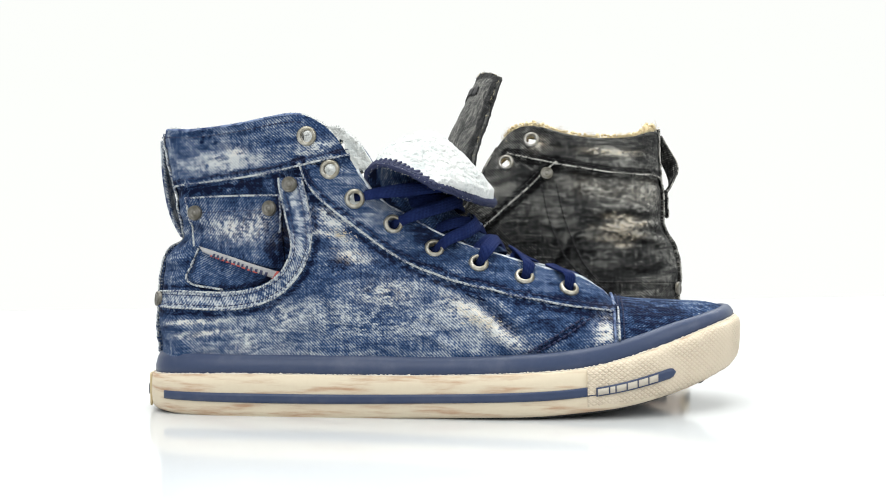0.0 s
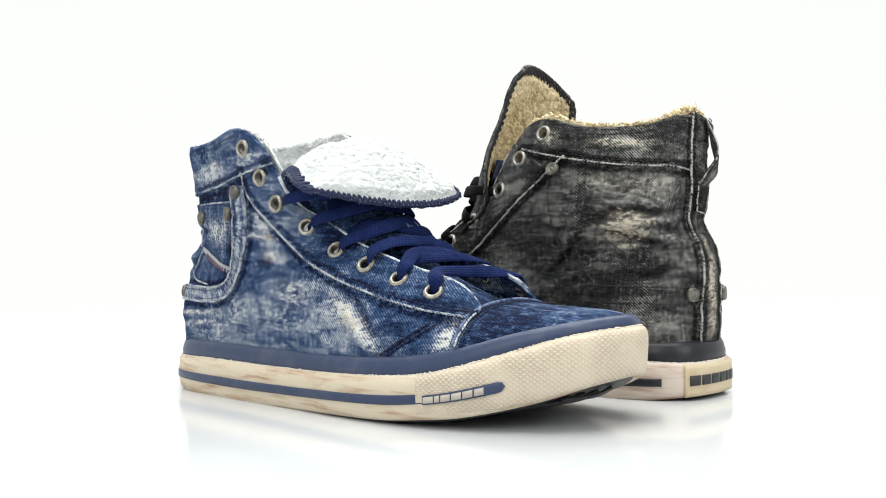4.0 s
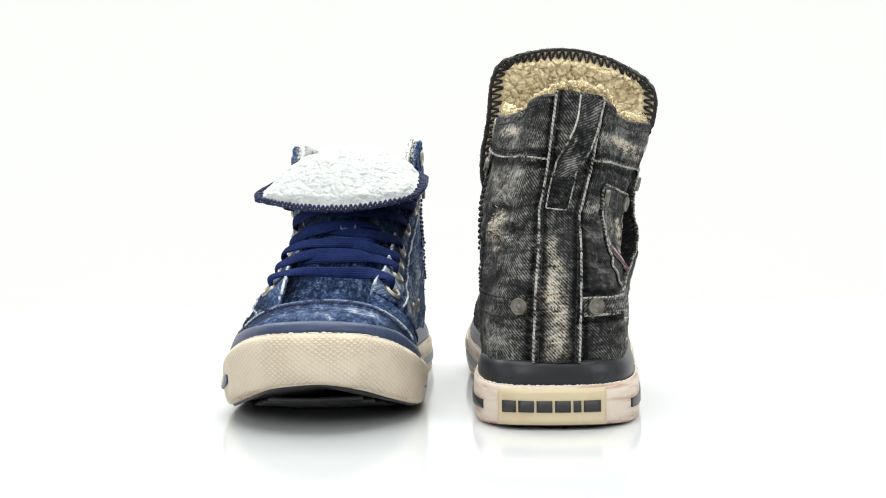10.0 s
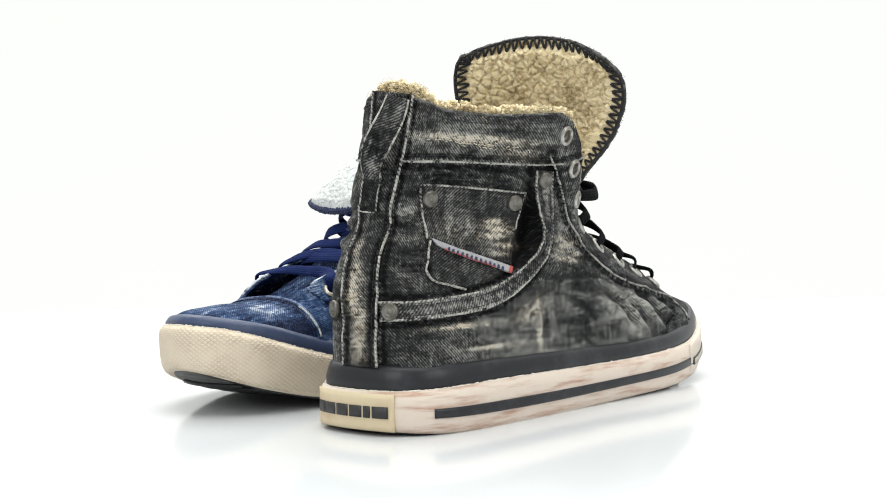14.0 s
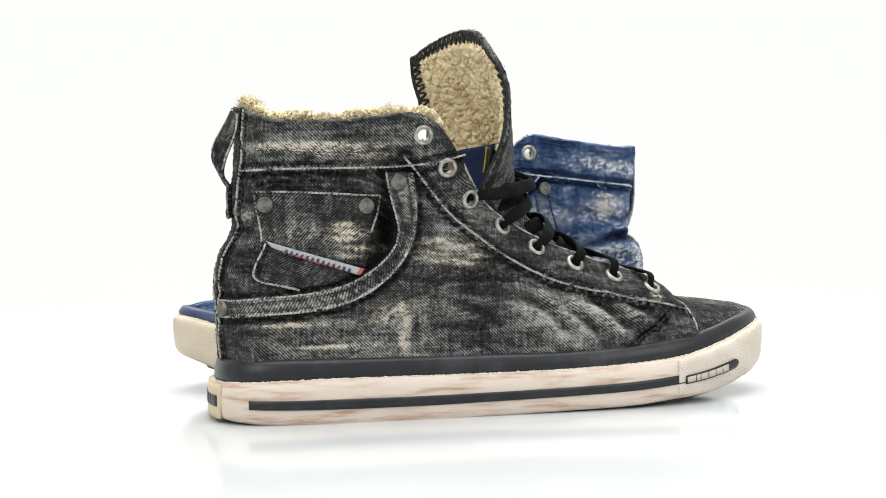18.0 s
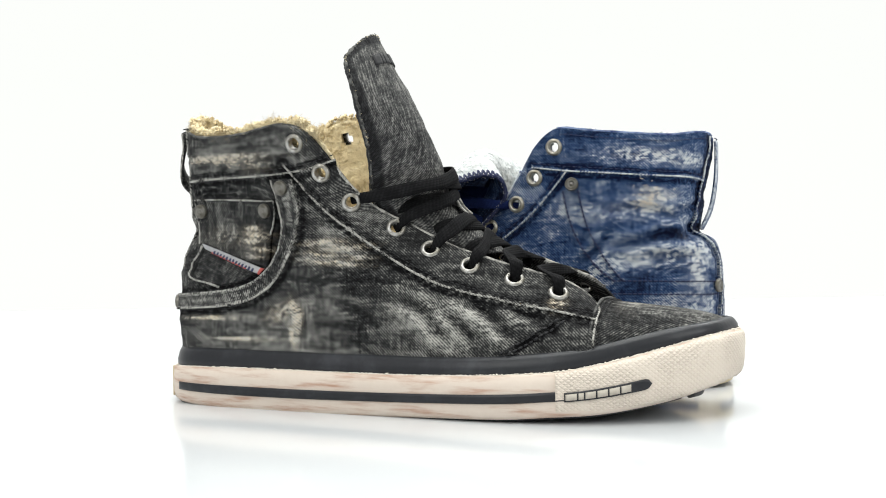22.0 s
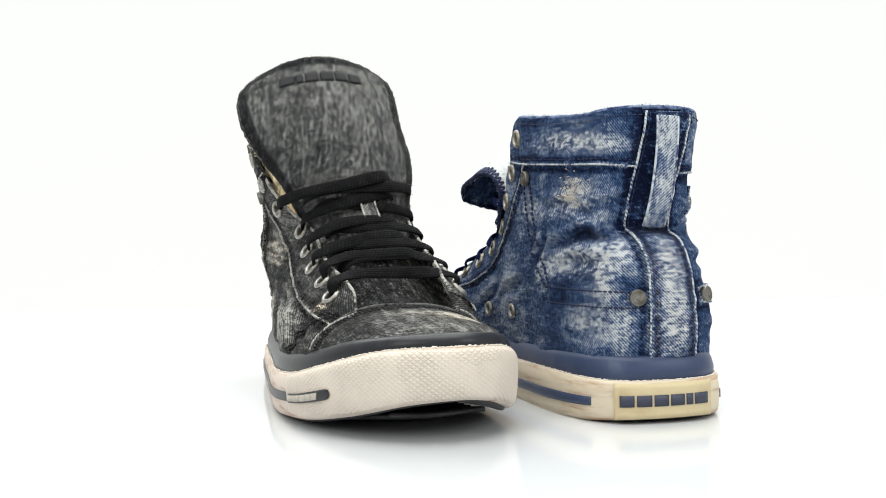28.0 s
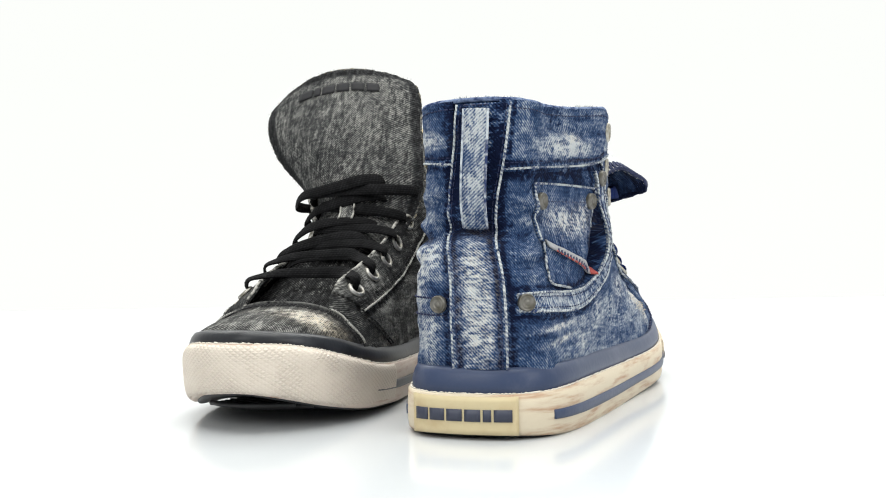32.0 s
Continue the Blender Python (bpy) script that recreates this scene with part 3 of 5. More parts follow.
EDGE = mm(EDGE_X, [142.5, 143.4, 145.2, 147.6, 147.2, 144, 135.5, 112, 99, 87.5, 79.5, 72.5, 66, 62, 57.5, 53.5, 49])
EDGE_IN = mm(EDGE_X, [141.8, 143.4, 146, 148.8, 149.2, 145.5, 135.5, 112, 99, 87.5, 79.5, 72.5, 66, 62, 57.5, 53.5, 49])
FORM_BLUE = Form(EDGE, EDGE_IN, ROWS_OUT_BLUE, ROWS_IN_BLUE, mm([25, 45, 62, 72, 79, 84, 88.5, 96, 110, 130, 150], [6, 5, 5, 6, 8.5, 13, 18, 18, 15, 11, 9]), 0.0, 0.0)
EDGE_KX = [0, 15, 30, 60, 82, 95, 103, 112, 127, 144, 163, 184, 205, 224, 232, 237, 241, 244.5]
EDGE_K = mm(EDGE_KX, [149, 147, 146, 147, 150.2, 150.5, 146.5, 136, 112, 98, 87.5, 78.5, 71.5, 65.3, 61.6, 57.5, 53, 49])
EDGE_KI = mm(EDGE_KX, [148.5, 147, 143.6, 141, 145.6, 148.4, 145.5, 136, 112, 98, 87.5, 78.5, 71.5, 65.3, 61.6, 57.5, 53, 49])
ROWS_OUT_BLACK = mm([34, 33, 25, 22.5, 19], [38, 37.5, 32.5, 31, 28.5], [41, 42, 41, 41, 41]) + ROWS_OUT_BLUE[3:]
ROWS_IN_BLACK = mm([29, 27, 20.5, 18.5, 18.5], [33, 32.5, 29, 28, 28], [32, 34, 33.5, 33.5, 34]) + ROWS_IN_BLUE[3:]
FORM_BLACK = Form(EDGE_K, EDGE_KI, ROWS_OUT_BLACK, ROWS_IN_BLACK, mm([25, 45, 60, 74, 81, 87, 92, 102, 125, 150], [6, 4.5, 4.2, 5, 7.5, 11.5, 13.5, 13, 14.5, 15]), 0.13, 31.0)
# creases worn into the cloth: from (u, z) to (u, z), depth and width, in millimetres
FORM_BLUE.folds = [(58, 88, 118, 82, 1.9, 3.0), (70, 96, 128, 104, 1.0, 2.6), (64, 76, 100, 72, 1.1, 2.6), (118, 92, 138, 66, 1.3, 2.6), (150, 66, 190, 50, 1.2, 3.0), (190, 62, 222, 42, 1.2, 3.0),
                   (-72, 90, -98, 82, 0.9, 2.2), (-78, 84, -112, 70, 0.8, 2.4), (-140, 58, -172, 38, 1.8, 3.2), (-118, 46, -140, 36, 0.8, 2.6), (-70, 60, -76, 40, 0.9, 3.0), (-2, 132, -60, 136, 0.6, 2.4), (6, 88, 24, 87, 0.9, 3.4), (24, 88, 60, 89, 1.0, 3.2), (-14, 94, 22, 97, 1.0, 2.2), (52, 104, 84, 98, 1.1, 2.4), (-4, 76, 26, 72, 0.9, 2.4)]
FORM_BLACK.heel_rise = 0.0045
FORM_BLACK.folds = [(66, 98, 118, 94, 1.5, 2.8), (62, 78, 112, 84, 1.2, 2.8), (70, 68, 96, 62, 0.9, 2.6), (120, 88, 140, 62, 1.2, 2.6), (150, 62, 190, 46, 1.0, 3.0),
                    (-72, 92, -104, 84, 1.2, 2.4), (-72, 84, -112, 76, 0.9, 2.4), (-60, 58, -66, 34, 1.3, 3.0), (-118, 58, -150, 38, 1.9, 3.2), (-152, 57, -184, 37, 2.1, 3.2), (-136, 53, -164, 36, 1.4, 2.8), (-176, 52, -200, 40, 1.3, 2.6), (-84, 56, -110, 44, 0.8, 2.6), (10, 96, 32, 93, 1.1, 4.0), (4, 84, 32, 80, 0.9, 4.5), (6, 109, 30, 112, 0.7, 4.0), (2, 74, 30, 76, 1.0, 2.4), (54, 90, 80, 88, 1.2, 2.4)]


# ---- cloth pieces ----
def quarter(form, U, Z, mat, shoe, wear_shade, holes):
    """The upper's side and heel cloth, one sheet, with the eyelet holes cut through."""
    U, Z = U[::-1], Z[::-1]
    P, N = form.skin(U, Z)
    n, m = U.shape
    v, f = slab(P, 0.0014, N=N)
    H = np.array(holes) / 1000
    k = n * m
    bad = np.zeros(k, dtype=bool)
    for hu, hz in H:
        c, _ = form.skin(np.array([hu]), np.array([hz]))
        bad |= np.linalg.norm(P.reshape(-1, 3) - c[0], axis=1) < 0.0036
    bad = np.concatenate([bad, bad])
    f = [g for g in f if not any(bad[i] for i in g)]
    uv = np.concatenate([sew_uv(U, Z, P).reshape(-1, 2)] * 2)
    w, s = wear_shade(U, Z)
    part("quarter", v, f, mat, shoe, uv=uv, attrs={"wear_shade": np.tile(np.ravel(w), 2), "sand": np.tile(np.ravel(s), 2)})


def strip(form, name, A, B, n, m, off, thick, mat, parent, wear_shade, label=""):
    """A cloth piece between two lines A and B of (u, z) in millimetres."""
    a, b = curve_through(np.array(A) / 1000, n), curve_through(np.array(B) / 1000, n)
    t = np.linspace(0, 1, m)[None, :, None]
    G = a[:, None] * (1 - t) + b[:, None] * t
    U, Z = G[..., 0], G[..., 1]
    off = np.repeat(np.interp(np.linspace(0, 1, n), np.linspace(0, 1, len(off)), off)[:, None], m, 1) if np.ndim(off) else off
    P, N = form.skin(U, Z, off)
    # outward faces, whichever way the lines run
    c = np.cross(P[1, 0] - P[0, 0], P[0, 1] - P[0, 0])
    if np.dot(c, N[0, 0]) < 0:
        U, Z = U[::-1], Z[::-1]
        P, off = P[::-1], off[::-1] if np.ndim(off) else off
    arc = lambda ax: np.concatenate([np.zeros_like(np.take(U, [0], ax)), np.cumsum(np.linalg.norm(np.diff(P, axis=ax), axis=2), axis=ax)], ax)
    cloth = np.stack([arc(1), np.repeat(arc(0)[:, m // 2][:, None], m, 1)], -1)
    return sheet(form, name, U, Z, off, thick, mat, parent, wear_shade, label, cloth)


def line_on(form, pts, n, off):
    c = curve_through(np.array(pts) / 1000, n)
    return form.skin(c[:, 0], c[:, 1], off)


def length_of(pts):
    return float(np.sum(np.linalg.norm(np.diff(np.array(pts, float), axis=0), axis=1)))


def seam(form, name, pts, tone, parent, off=0.0010, r=0.00075, label=""):
    """A raised, rubbed seam edge, uneven along its length."""
    n = max(8, int(length_of(pts) / 1.2))
    L, N = line_on(form, pts, n, off)
    s = np.arange(n)
    rr = r * (1 + 0.06 * np.sin(s * 2.1) + 0.22 * lumps(L, 260, 3.0))
    v, f = tube(L, rr * 0.76, 6)
    run = np.concatenate([[0], np.cumsum(np.linalg.norm(np.diff(L, axis=0), axis=1))])
    uv = np.stack([np.repeat(run[:, None], 6, 1), np.repeat(np.arange(6)[None] / 6, n, 0)], -1).reshape(-1, 2)
    return part(name, v, f, M["seam_" + tone], parent, label, uv=uv)


def stitches(form, name, pts, mat, parent, off=0.0010, long=0.0021, gap=0.0008, r=0.0003):
    """A row of short thread stitches along a line."""
    n = max(2, int(length_of(pts) / 1000 / (long + gap)))
    off = np.interp(np.linspace(0, 1, 4 * n + 1), np.linspace(0, 1, len(off)), off) if np.ndim(off) else off
    L, N = line_on(form, pts, 4 * n + 1, np.asarray(off) - 0.0003)
    pieces = []
    for i in range(n):
        a, b = L[4 * i], L[4 * i + 3]
        mid = (a + b) / 2 + N[4 * i + 1] * r * 0.4
        pieces.append(tube(np.array([a, mid, b]), [r * 0.6, r, r * 0.6], 4))
    v, f = joined(pieces)
    return tagged(part(name, v, f, mat, parent), kind="stuff")


def lathe(profile, seg=20, closed=False):
    """Turned form about z from (radius, height) pairs."""
    k = len(profile)
    v = [(r * math.cos(2 * math.pi * i / seg), r * math.sin(2 * math.pi * i / seg), z) for i in range(seg) for r, z in profile]
    f = []
    for i in range(seg):
        for j in range(k if closed else k - 1):
            a, b = i * k + j, ((i + 1) % seg) * k + j
            c, d = ((i + 1) % seg) * k + (j + 1) % k, i * k + (j + 1) % k
            f.append((a, b, c, d))
    return np.array(v), f


def seated(form, u, z, off):
    """The matrix that sets a small turned thing on the skin, its axis outwards."""
    P, N = form.skin(np.array([u / 1000]), np.array([z / 1000]), off)
    q = Vector(N[0]).to_track_quat("Z", "Y").to_matrix().to_4x4()
    return Matrix.Translation(Vector(P[0])) @ q


EYELET = [(0.0030, 0.0000), (0.0031, 0.0008), (0.0036, 0.0012), (0.0043, 0.0011), (0.0050, 0.0004), (0.0053, -0.0005), (0.0044, -0.0008), (0.0031, -0.0032), (0.0029, -0.0032)]
RIVET = [(0.0, 0.0009), (0.0007, 0.0009), (0.0010, 0.0006), (0.0015, 0.0006), (0.0018, 0.0010), (0.0027, 0.0010), (0.0029, 0.0008), (0.0031, 0.0011), (0.0036, 0.0010), (0.0039, 0.0003), (0.0039, -0.0010)]
MESHES = {}


def shared(name, make, mat):
    key = name + mat.name
    if key not in MESHES:
        v, f = make()
        ob = part(name, v, f, mat)
        MESHES[key] = ob.data
        bpy.data.objects.remove(ob)
    return MESHES[key]


def fitting(form, name, u, z, off, mesh, parent, scale=1.0, label=""):
    ob = new(name, mesh)
    ob.parent = parent
    ob.matrix_local = seated(form, u, z, off) @ Matrix.Scale(scale, 4)
    if label:
        ob["label"] = label
    return ob


def wear_shade_of(spots, seams, folds, seed):
    """Rubbed and frayed places, with shade darkened in: spots of (u, z, long, high, turn, pale, sand) in millimetres
    and degrees, pale crests and dark valleys along folds, and pale edges with dark grooves along seams.
    """
    lines = [curve_through(np.array(p, float) / 1000, 40) for p in seams]

    def f(U, Z):
        U, Z = np.asarray(U, float), np.asarray(Z, float)
        w, s = np.zeros(U.shape), np.zeros(U.shape)
        Q = np.stack([U, Z, np.zeros(U.shape)], -1)
        rag = lumps(Q, 160, seed)
        fine = lumps(Q * np.array([1, 2.2, 1]), 420, seed + 5)
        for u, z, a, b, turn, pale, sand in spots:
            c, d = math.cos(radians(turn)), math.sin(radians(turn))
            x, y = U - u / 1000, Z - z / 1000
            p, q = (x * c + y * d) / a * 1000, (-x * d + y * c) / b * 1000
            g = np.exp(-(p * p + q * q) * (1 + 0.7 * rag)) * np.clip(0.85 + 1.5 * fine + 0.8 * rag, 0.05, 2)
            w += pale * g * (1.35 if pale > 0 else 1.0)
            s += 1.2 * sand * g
        # rubbed pale crests, and the folds' shade painted into their valleys
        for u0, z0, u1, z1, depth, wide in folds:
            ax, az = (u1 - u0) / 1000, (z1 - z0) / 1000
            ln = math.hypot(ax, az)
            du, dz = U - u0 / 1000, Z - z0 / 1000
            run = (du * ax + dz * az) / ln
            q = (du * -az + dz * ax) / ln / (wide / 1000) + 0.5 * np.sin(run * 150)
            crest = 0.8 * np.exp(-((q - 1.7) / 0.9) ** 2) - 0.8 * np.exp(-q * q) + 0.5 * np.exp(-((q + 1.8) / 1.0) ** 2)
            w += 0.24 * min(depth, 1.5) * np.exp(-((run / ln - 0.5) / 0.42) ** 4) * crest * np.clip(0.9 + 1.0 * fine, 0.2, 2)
        for L in lines:
            d2 = np.min((U[..., None] - L[:, 0]) ** 2 + (Z[..., None] - L[:, 1]) ** 2, axis=-1)
            # the dark line beside each seam is shade put into the colour
            w += 0.34 * np.exp(-d2 / 0.0014 ** 2) * np.clip(0.8 + 1.2 * rag + 0.6 * fine, 0, 2) - 0.55 * np.exp(-(np.sqrt(d2) - 0.0026) ** 2 / 0.0011 ** 2)
        return w, np.clip(s, 0, 1)
    return f


# ---- seams shared by both shoes, (u, z) in millimetres round the upper ----
BAND = {"blue": [(31, 115), (9.8, 115.7), (-20.8, 117.6), (-46.1, 120), (-65.5, 123.7), (-86, 127.8)], "black": [(28, 122), (12, 123), (-19, 124.6), (-51.4, 126.4), (-72.5, 128.6), (-89, 132.6)]}
BAND_IN = {"blue": [(49, 117.8), (62, 118.6), (90, 120), (121.6, 122.5), (145, 124.6), (164, 127.2)], "black": [(49, 119.8), (75, 119.9), (102, 120.7), (130, 124), (157.5, 130), (163, 131.5)]}
STRAP_O = {"blue": [(-62, 117), (-64.5, 106), (-66.7, 92), (-66.5, 81.9), (-60.2, 68.5), (-47.8, 58.4), (-29.6, 53), (-11.3, 52.3), (6, 53.2), (25, 54)], "black": [(-63.8, 124), (-66, 106), (-63.7, 88), (-56, 73.4), (-42.5, 61.4), (-23.7, 54.3), (-1.9, 52), (16, 51), (34, 50.3)]}
STRAP_I = {"blue": [(-50.5, 117), (-53, 104), (-56.1, 93.5), (-58, 82.2), (-52.5, 71.3), (-41.9, 64.1), (-20.8, 60.6), (-4, 60.8), (8, 61.4), (25, 61)], "black": [(-52, 124), (-55, 110), (-58, 97.4), (-56, 85.1), (-47.8, 74.7), (-34.3, 66), (-12.5, 61), (4, 59.6), (16, 58.8), (34, 58.4)]}
EYESTAY = {"blue": [(-61, 124), (-63.7, 116.1), (-74.9, 102.7), (-90.8, 89.8), (-107.3, 77.3), (-129.6, 67.1), (-156.7, 59.4), (-178.5, 54.6), (-212, 48.6)], "black": [(-60, 131), (-65.5, 125), (-78.4, 108.6), (-97.8, 90.4), (-117, 76.3), (-138.4, 65.1), (-166.7, 57.2), (-198.5, 50), (-214, 47)]}
EYESTAY_IN = {"blue": [(143, 125), (147, 120), (158, 107), (170.5, 95), (188, 82), (208, 69), (232, 61), (258, 55.5), (284, 51)], "black": [(134, 126), (140, 121), (151, 111), (166, 99), (184, 85), (208, 69.5), (236, 60.5), (262, 55), (286, 50)]}
EYELETS = {"blue": [(-65.5, 136.9), (-76.1, 120.5), (-87.8, 106), (-105.5, 93.2), (-125.5, 80.5), (-147.3, 72.8), (-169.6, 66.1), (-191, 60)], "black": [(-68.4, 141.3), (-80.8, 126.5), (-93.7, 110.2), (-113.1, 94.5), (-131.4, 82.5), (-152, 73.4), (-174.3, 66.8), (-195.5, 59)]}
EYELETS_IN = {"blue": [(150.5, 138.4), (162.8, 121.1), (174, 106), (191, 92.5), (211, 80), (232.5, 72.3), (256, 65.6), (279, 58.8)], "black": [(148.7, 139.3), (164, 126), (177, 109.5), (198, 93.5), (216.5, 82), (237, 73), (260, 66), (281, 59)]}
HEEL_A = {"blue": [(31, 29.5), (30.5, 60), (30, 74), (32.5, 88), (32, 100), (28, 122), (25.5, 143.2)], "black": [(36, 29.5), (35, 57), (33.5, 70), (31, 88), (28.8, 110), (27.5, 130), (25.5, 151)]}
HEEL_B = {"blue": [(48, 29.5), (48.2, 60), (48.5, 76), (52, 90), (51.8, 105), (49, 125), (47, 143.2)], "black": [(50, 29.5), (49.5, 60), (48.7, 89), (49.3, 115), (51, 135), (52, 151)]}
RIVETS = {"blue": [(-2.5, 101.3), (-45.5, 102.3), (-56.5, 113.7), (21.5, 57.4), (53.4, 57), (140.5, 116.6)], "black": [(3.4, 106.6), (-43.7, 107), (-57.6, 119.8), (29, 54.4), (56.3, 54.2), (139.9, 118.8)]}
VENTS = {"blue": [(204.6, 45.5), (168, 46)], "black": [(193.4, 51.8), (158.7, 51.6)]}
# negative pale darkens; at the pocket mouth it paints in the recess's shade
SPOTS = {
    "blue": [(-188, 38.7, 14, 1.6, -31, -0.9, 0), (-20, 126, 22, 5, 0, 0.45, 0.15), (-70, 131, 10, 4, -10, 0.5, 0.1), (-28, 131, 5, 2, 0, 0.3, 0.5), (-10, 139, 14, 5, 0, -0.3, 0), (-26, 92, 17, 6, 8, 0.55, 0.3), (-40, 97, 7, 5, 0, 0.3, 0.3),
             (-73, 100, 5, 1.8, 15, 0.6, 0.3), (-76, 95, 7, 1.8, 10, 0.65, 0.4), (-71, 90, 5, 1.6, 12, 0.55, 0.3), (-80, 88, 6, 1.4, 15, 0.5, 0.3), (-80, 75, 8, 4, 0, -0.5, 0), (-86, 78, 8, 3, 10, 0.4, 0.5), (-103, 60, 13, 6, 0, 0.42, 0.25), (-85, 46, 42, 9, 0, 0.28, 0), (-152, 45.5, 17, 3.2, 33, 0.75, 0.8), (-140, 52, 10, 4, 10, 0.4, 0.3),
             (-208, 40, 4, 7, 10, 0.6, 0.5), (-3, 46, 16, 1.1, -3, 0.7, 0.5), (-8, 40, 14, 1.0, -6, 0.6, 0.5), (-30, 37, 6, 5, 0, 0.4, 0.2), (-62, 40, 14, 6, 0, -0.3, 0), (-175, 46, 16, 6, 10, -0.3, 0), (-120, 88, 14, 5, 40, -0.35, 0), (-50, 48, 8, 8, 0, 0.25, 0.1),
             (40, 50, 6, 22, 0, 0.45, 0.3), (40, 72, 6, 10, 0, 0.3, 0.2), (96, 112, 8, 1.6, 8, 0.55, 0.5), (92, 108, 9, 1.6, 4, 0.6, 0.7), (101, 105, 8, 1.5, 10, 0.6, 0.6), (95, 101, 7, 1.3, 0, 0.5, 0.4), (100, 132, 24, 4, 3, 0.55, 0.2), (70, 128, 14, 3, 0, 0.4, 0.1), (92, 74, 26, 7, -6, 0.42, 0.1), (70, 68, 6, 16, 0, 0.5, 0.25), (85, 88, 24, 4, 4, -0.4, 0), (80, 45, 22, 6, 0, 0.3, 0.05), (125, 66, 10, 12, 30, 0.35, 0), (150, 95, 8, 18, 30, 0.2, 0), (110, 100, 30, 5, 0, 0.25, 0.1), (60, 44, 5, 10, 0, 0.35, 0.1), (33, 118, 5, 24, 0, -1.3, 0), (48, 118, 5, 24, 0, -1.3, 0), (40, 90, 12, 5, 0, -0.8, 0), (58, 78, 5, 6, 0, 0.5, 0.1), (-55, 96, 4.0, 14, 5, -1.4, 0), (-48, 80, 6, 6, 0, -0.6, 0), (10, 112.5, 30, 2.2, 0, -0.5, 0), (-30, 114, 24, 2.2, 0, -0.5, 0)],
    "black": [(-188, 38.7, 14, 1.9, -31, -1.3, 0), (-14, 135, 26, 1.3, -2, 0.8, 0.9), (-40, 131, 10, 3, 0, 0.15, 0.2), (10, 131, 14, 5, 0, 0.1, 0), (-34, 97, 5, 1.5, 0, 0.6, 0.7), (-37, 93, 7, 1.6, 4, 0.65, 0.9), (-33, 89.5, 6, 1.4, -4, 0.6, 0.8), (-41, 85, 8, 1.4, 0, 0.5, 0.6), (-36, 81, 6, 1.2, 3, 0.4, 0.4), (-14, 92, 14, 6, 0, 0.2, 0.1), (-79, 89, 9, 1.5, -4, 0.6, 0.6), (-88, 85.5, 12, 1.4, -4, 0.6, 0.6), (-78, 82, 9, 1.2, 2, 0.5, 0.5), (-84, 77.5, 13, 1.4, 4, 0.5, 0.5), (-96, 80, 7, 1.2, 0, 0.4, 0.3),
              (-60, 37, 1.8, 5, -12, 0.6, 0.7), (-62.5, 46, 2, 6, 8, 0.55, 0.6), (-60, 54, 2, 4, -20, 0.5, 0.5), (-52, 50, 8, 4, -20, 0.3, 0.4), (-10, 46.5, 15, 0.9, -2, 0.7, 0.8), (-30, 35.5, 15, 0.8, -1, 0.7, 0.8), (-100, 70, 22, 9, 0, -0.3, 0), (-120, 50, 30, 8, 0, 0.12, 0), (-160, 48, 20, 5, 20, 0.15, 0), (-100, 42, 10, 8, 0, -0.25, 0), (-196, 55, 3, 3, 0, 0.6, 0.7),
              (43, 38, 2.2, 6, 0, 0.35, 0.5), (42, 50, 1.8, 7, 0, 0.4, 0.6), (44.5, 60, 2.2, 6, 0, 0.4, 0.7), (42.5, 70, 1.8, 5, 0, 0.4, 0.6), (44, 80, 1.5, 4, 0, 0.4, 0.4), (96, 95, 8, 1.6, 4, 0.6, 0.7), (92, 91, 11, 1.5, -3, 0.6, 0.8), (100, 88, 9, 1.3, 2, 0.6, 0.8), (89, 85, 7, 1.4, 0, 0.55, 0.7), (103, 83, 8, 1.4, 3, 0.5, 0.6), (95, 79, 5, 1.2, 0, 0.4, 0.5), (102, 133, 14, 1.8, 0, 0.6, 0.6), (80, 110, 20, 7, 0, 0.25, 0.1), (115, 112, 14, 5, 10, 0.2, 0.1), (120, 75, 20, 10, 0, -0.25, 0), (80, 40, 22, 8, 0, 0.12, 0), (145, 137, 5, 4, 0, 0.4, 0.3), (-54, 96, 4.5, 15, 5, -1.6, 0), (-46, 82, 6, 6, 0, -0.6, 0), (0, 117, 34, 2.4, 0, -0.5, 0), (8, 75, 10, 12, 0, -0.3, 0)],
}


def build_fittings(shoe, form, tone):
    ring_mesh = shared("eyelet", lambda: lathe(EYELET, 24, True), M["brass" if tone == "blue" else "nickel"])
    for u, z in EYELETS[tone] + EYELETS_IN[tone]:
        fitting(form, "eyelet", u, z, 0.0013, ring_mesh, shoe, 0.95)
    for u, z in VENTS[tone]:
        fitting(form, "vent_eyelet", u, z, 0.0006, ring_mesh, shoe, 0.8)
    cap = shared("rivet", lambda: lathe(RIVET, 22), M["stud"])
    for u, z in RIVETS[tone]:
        fitting(form, "rivet", u, z, 0.0024, cap, shoe, 1.0, "embossed metal stud")


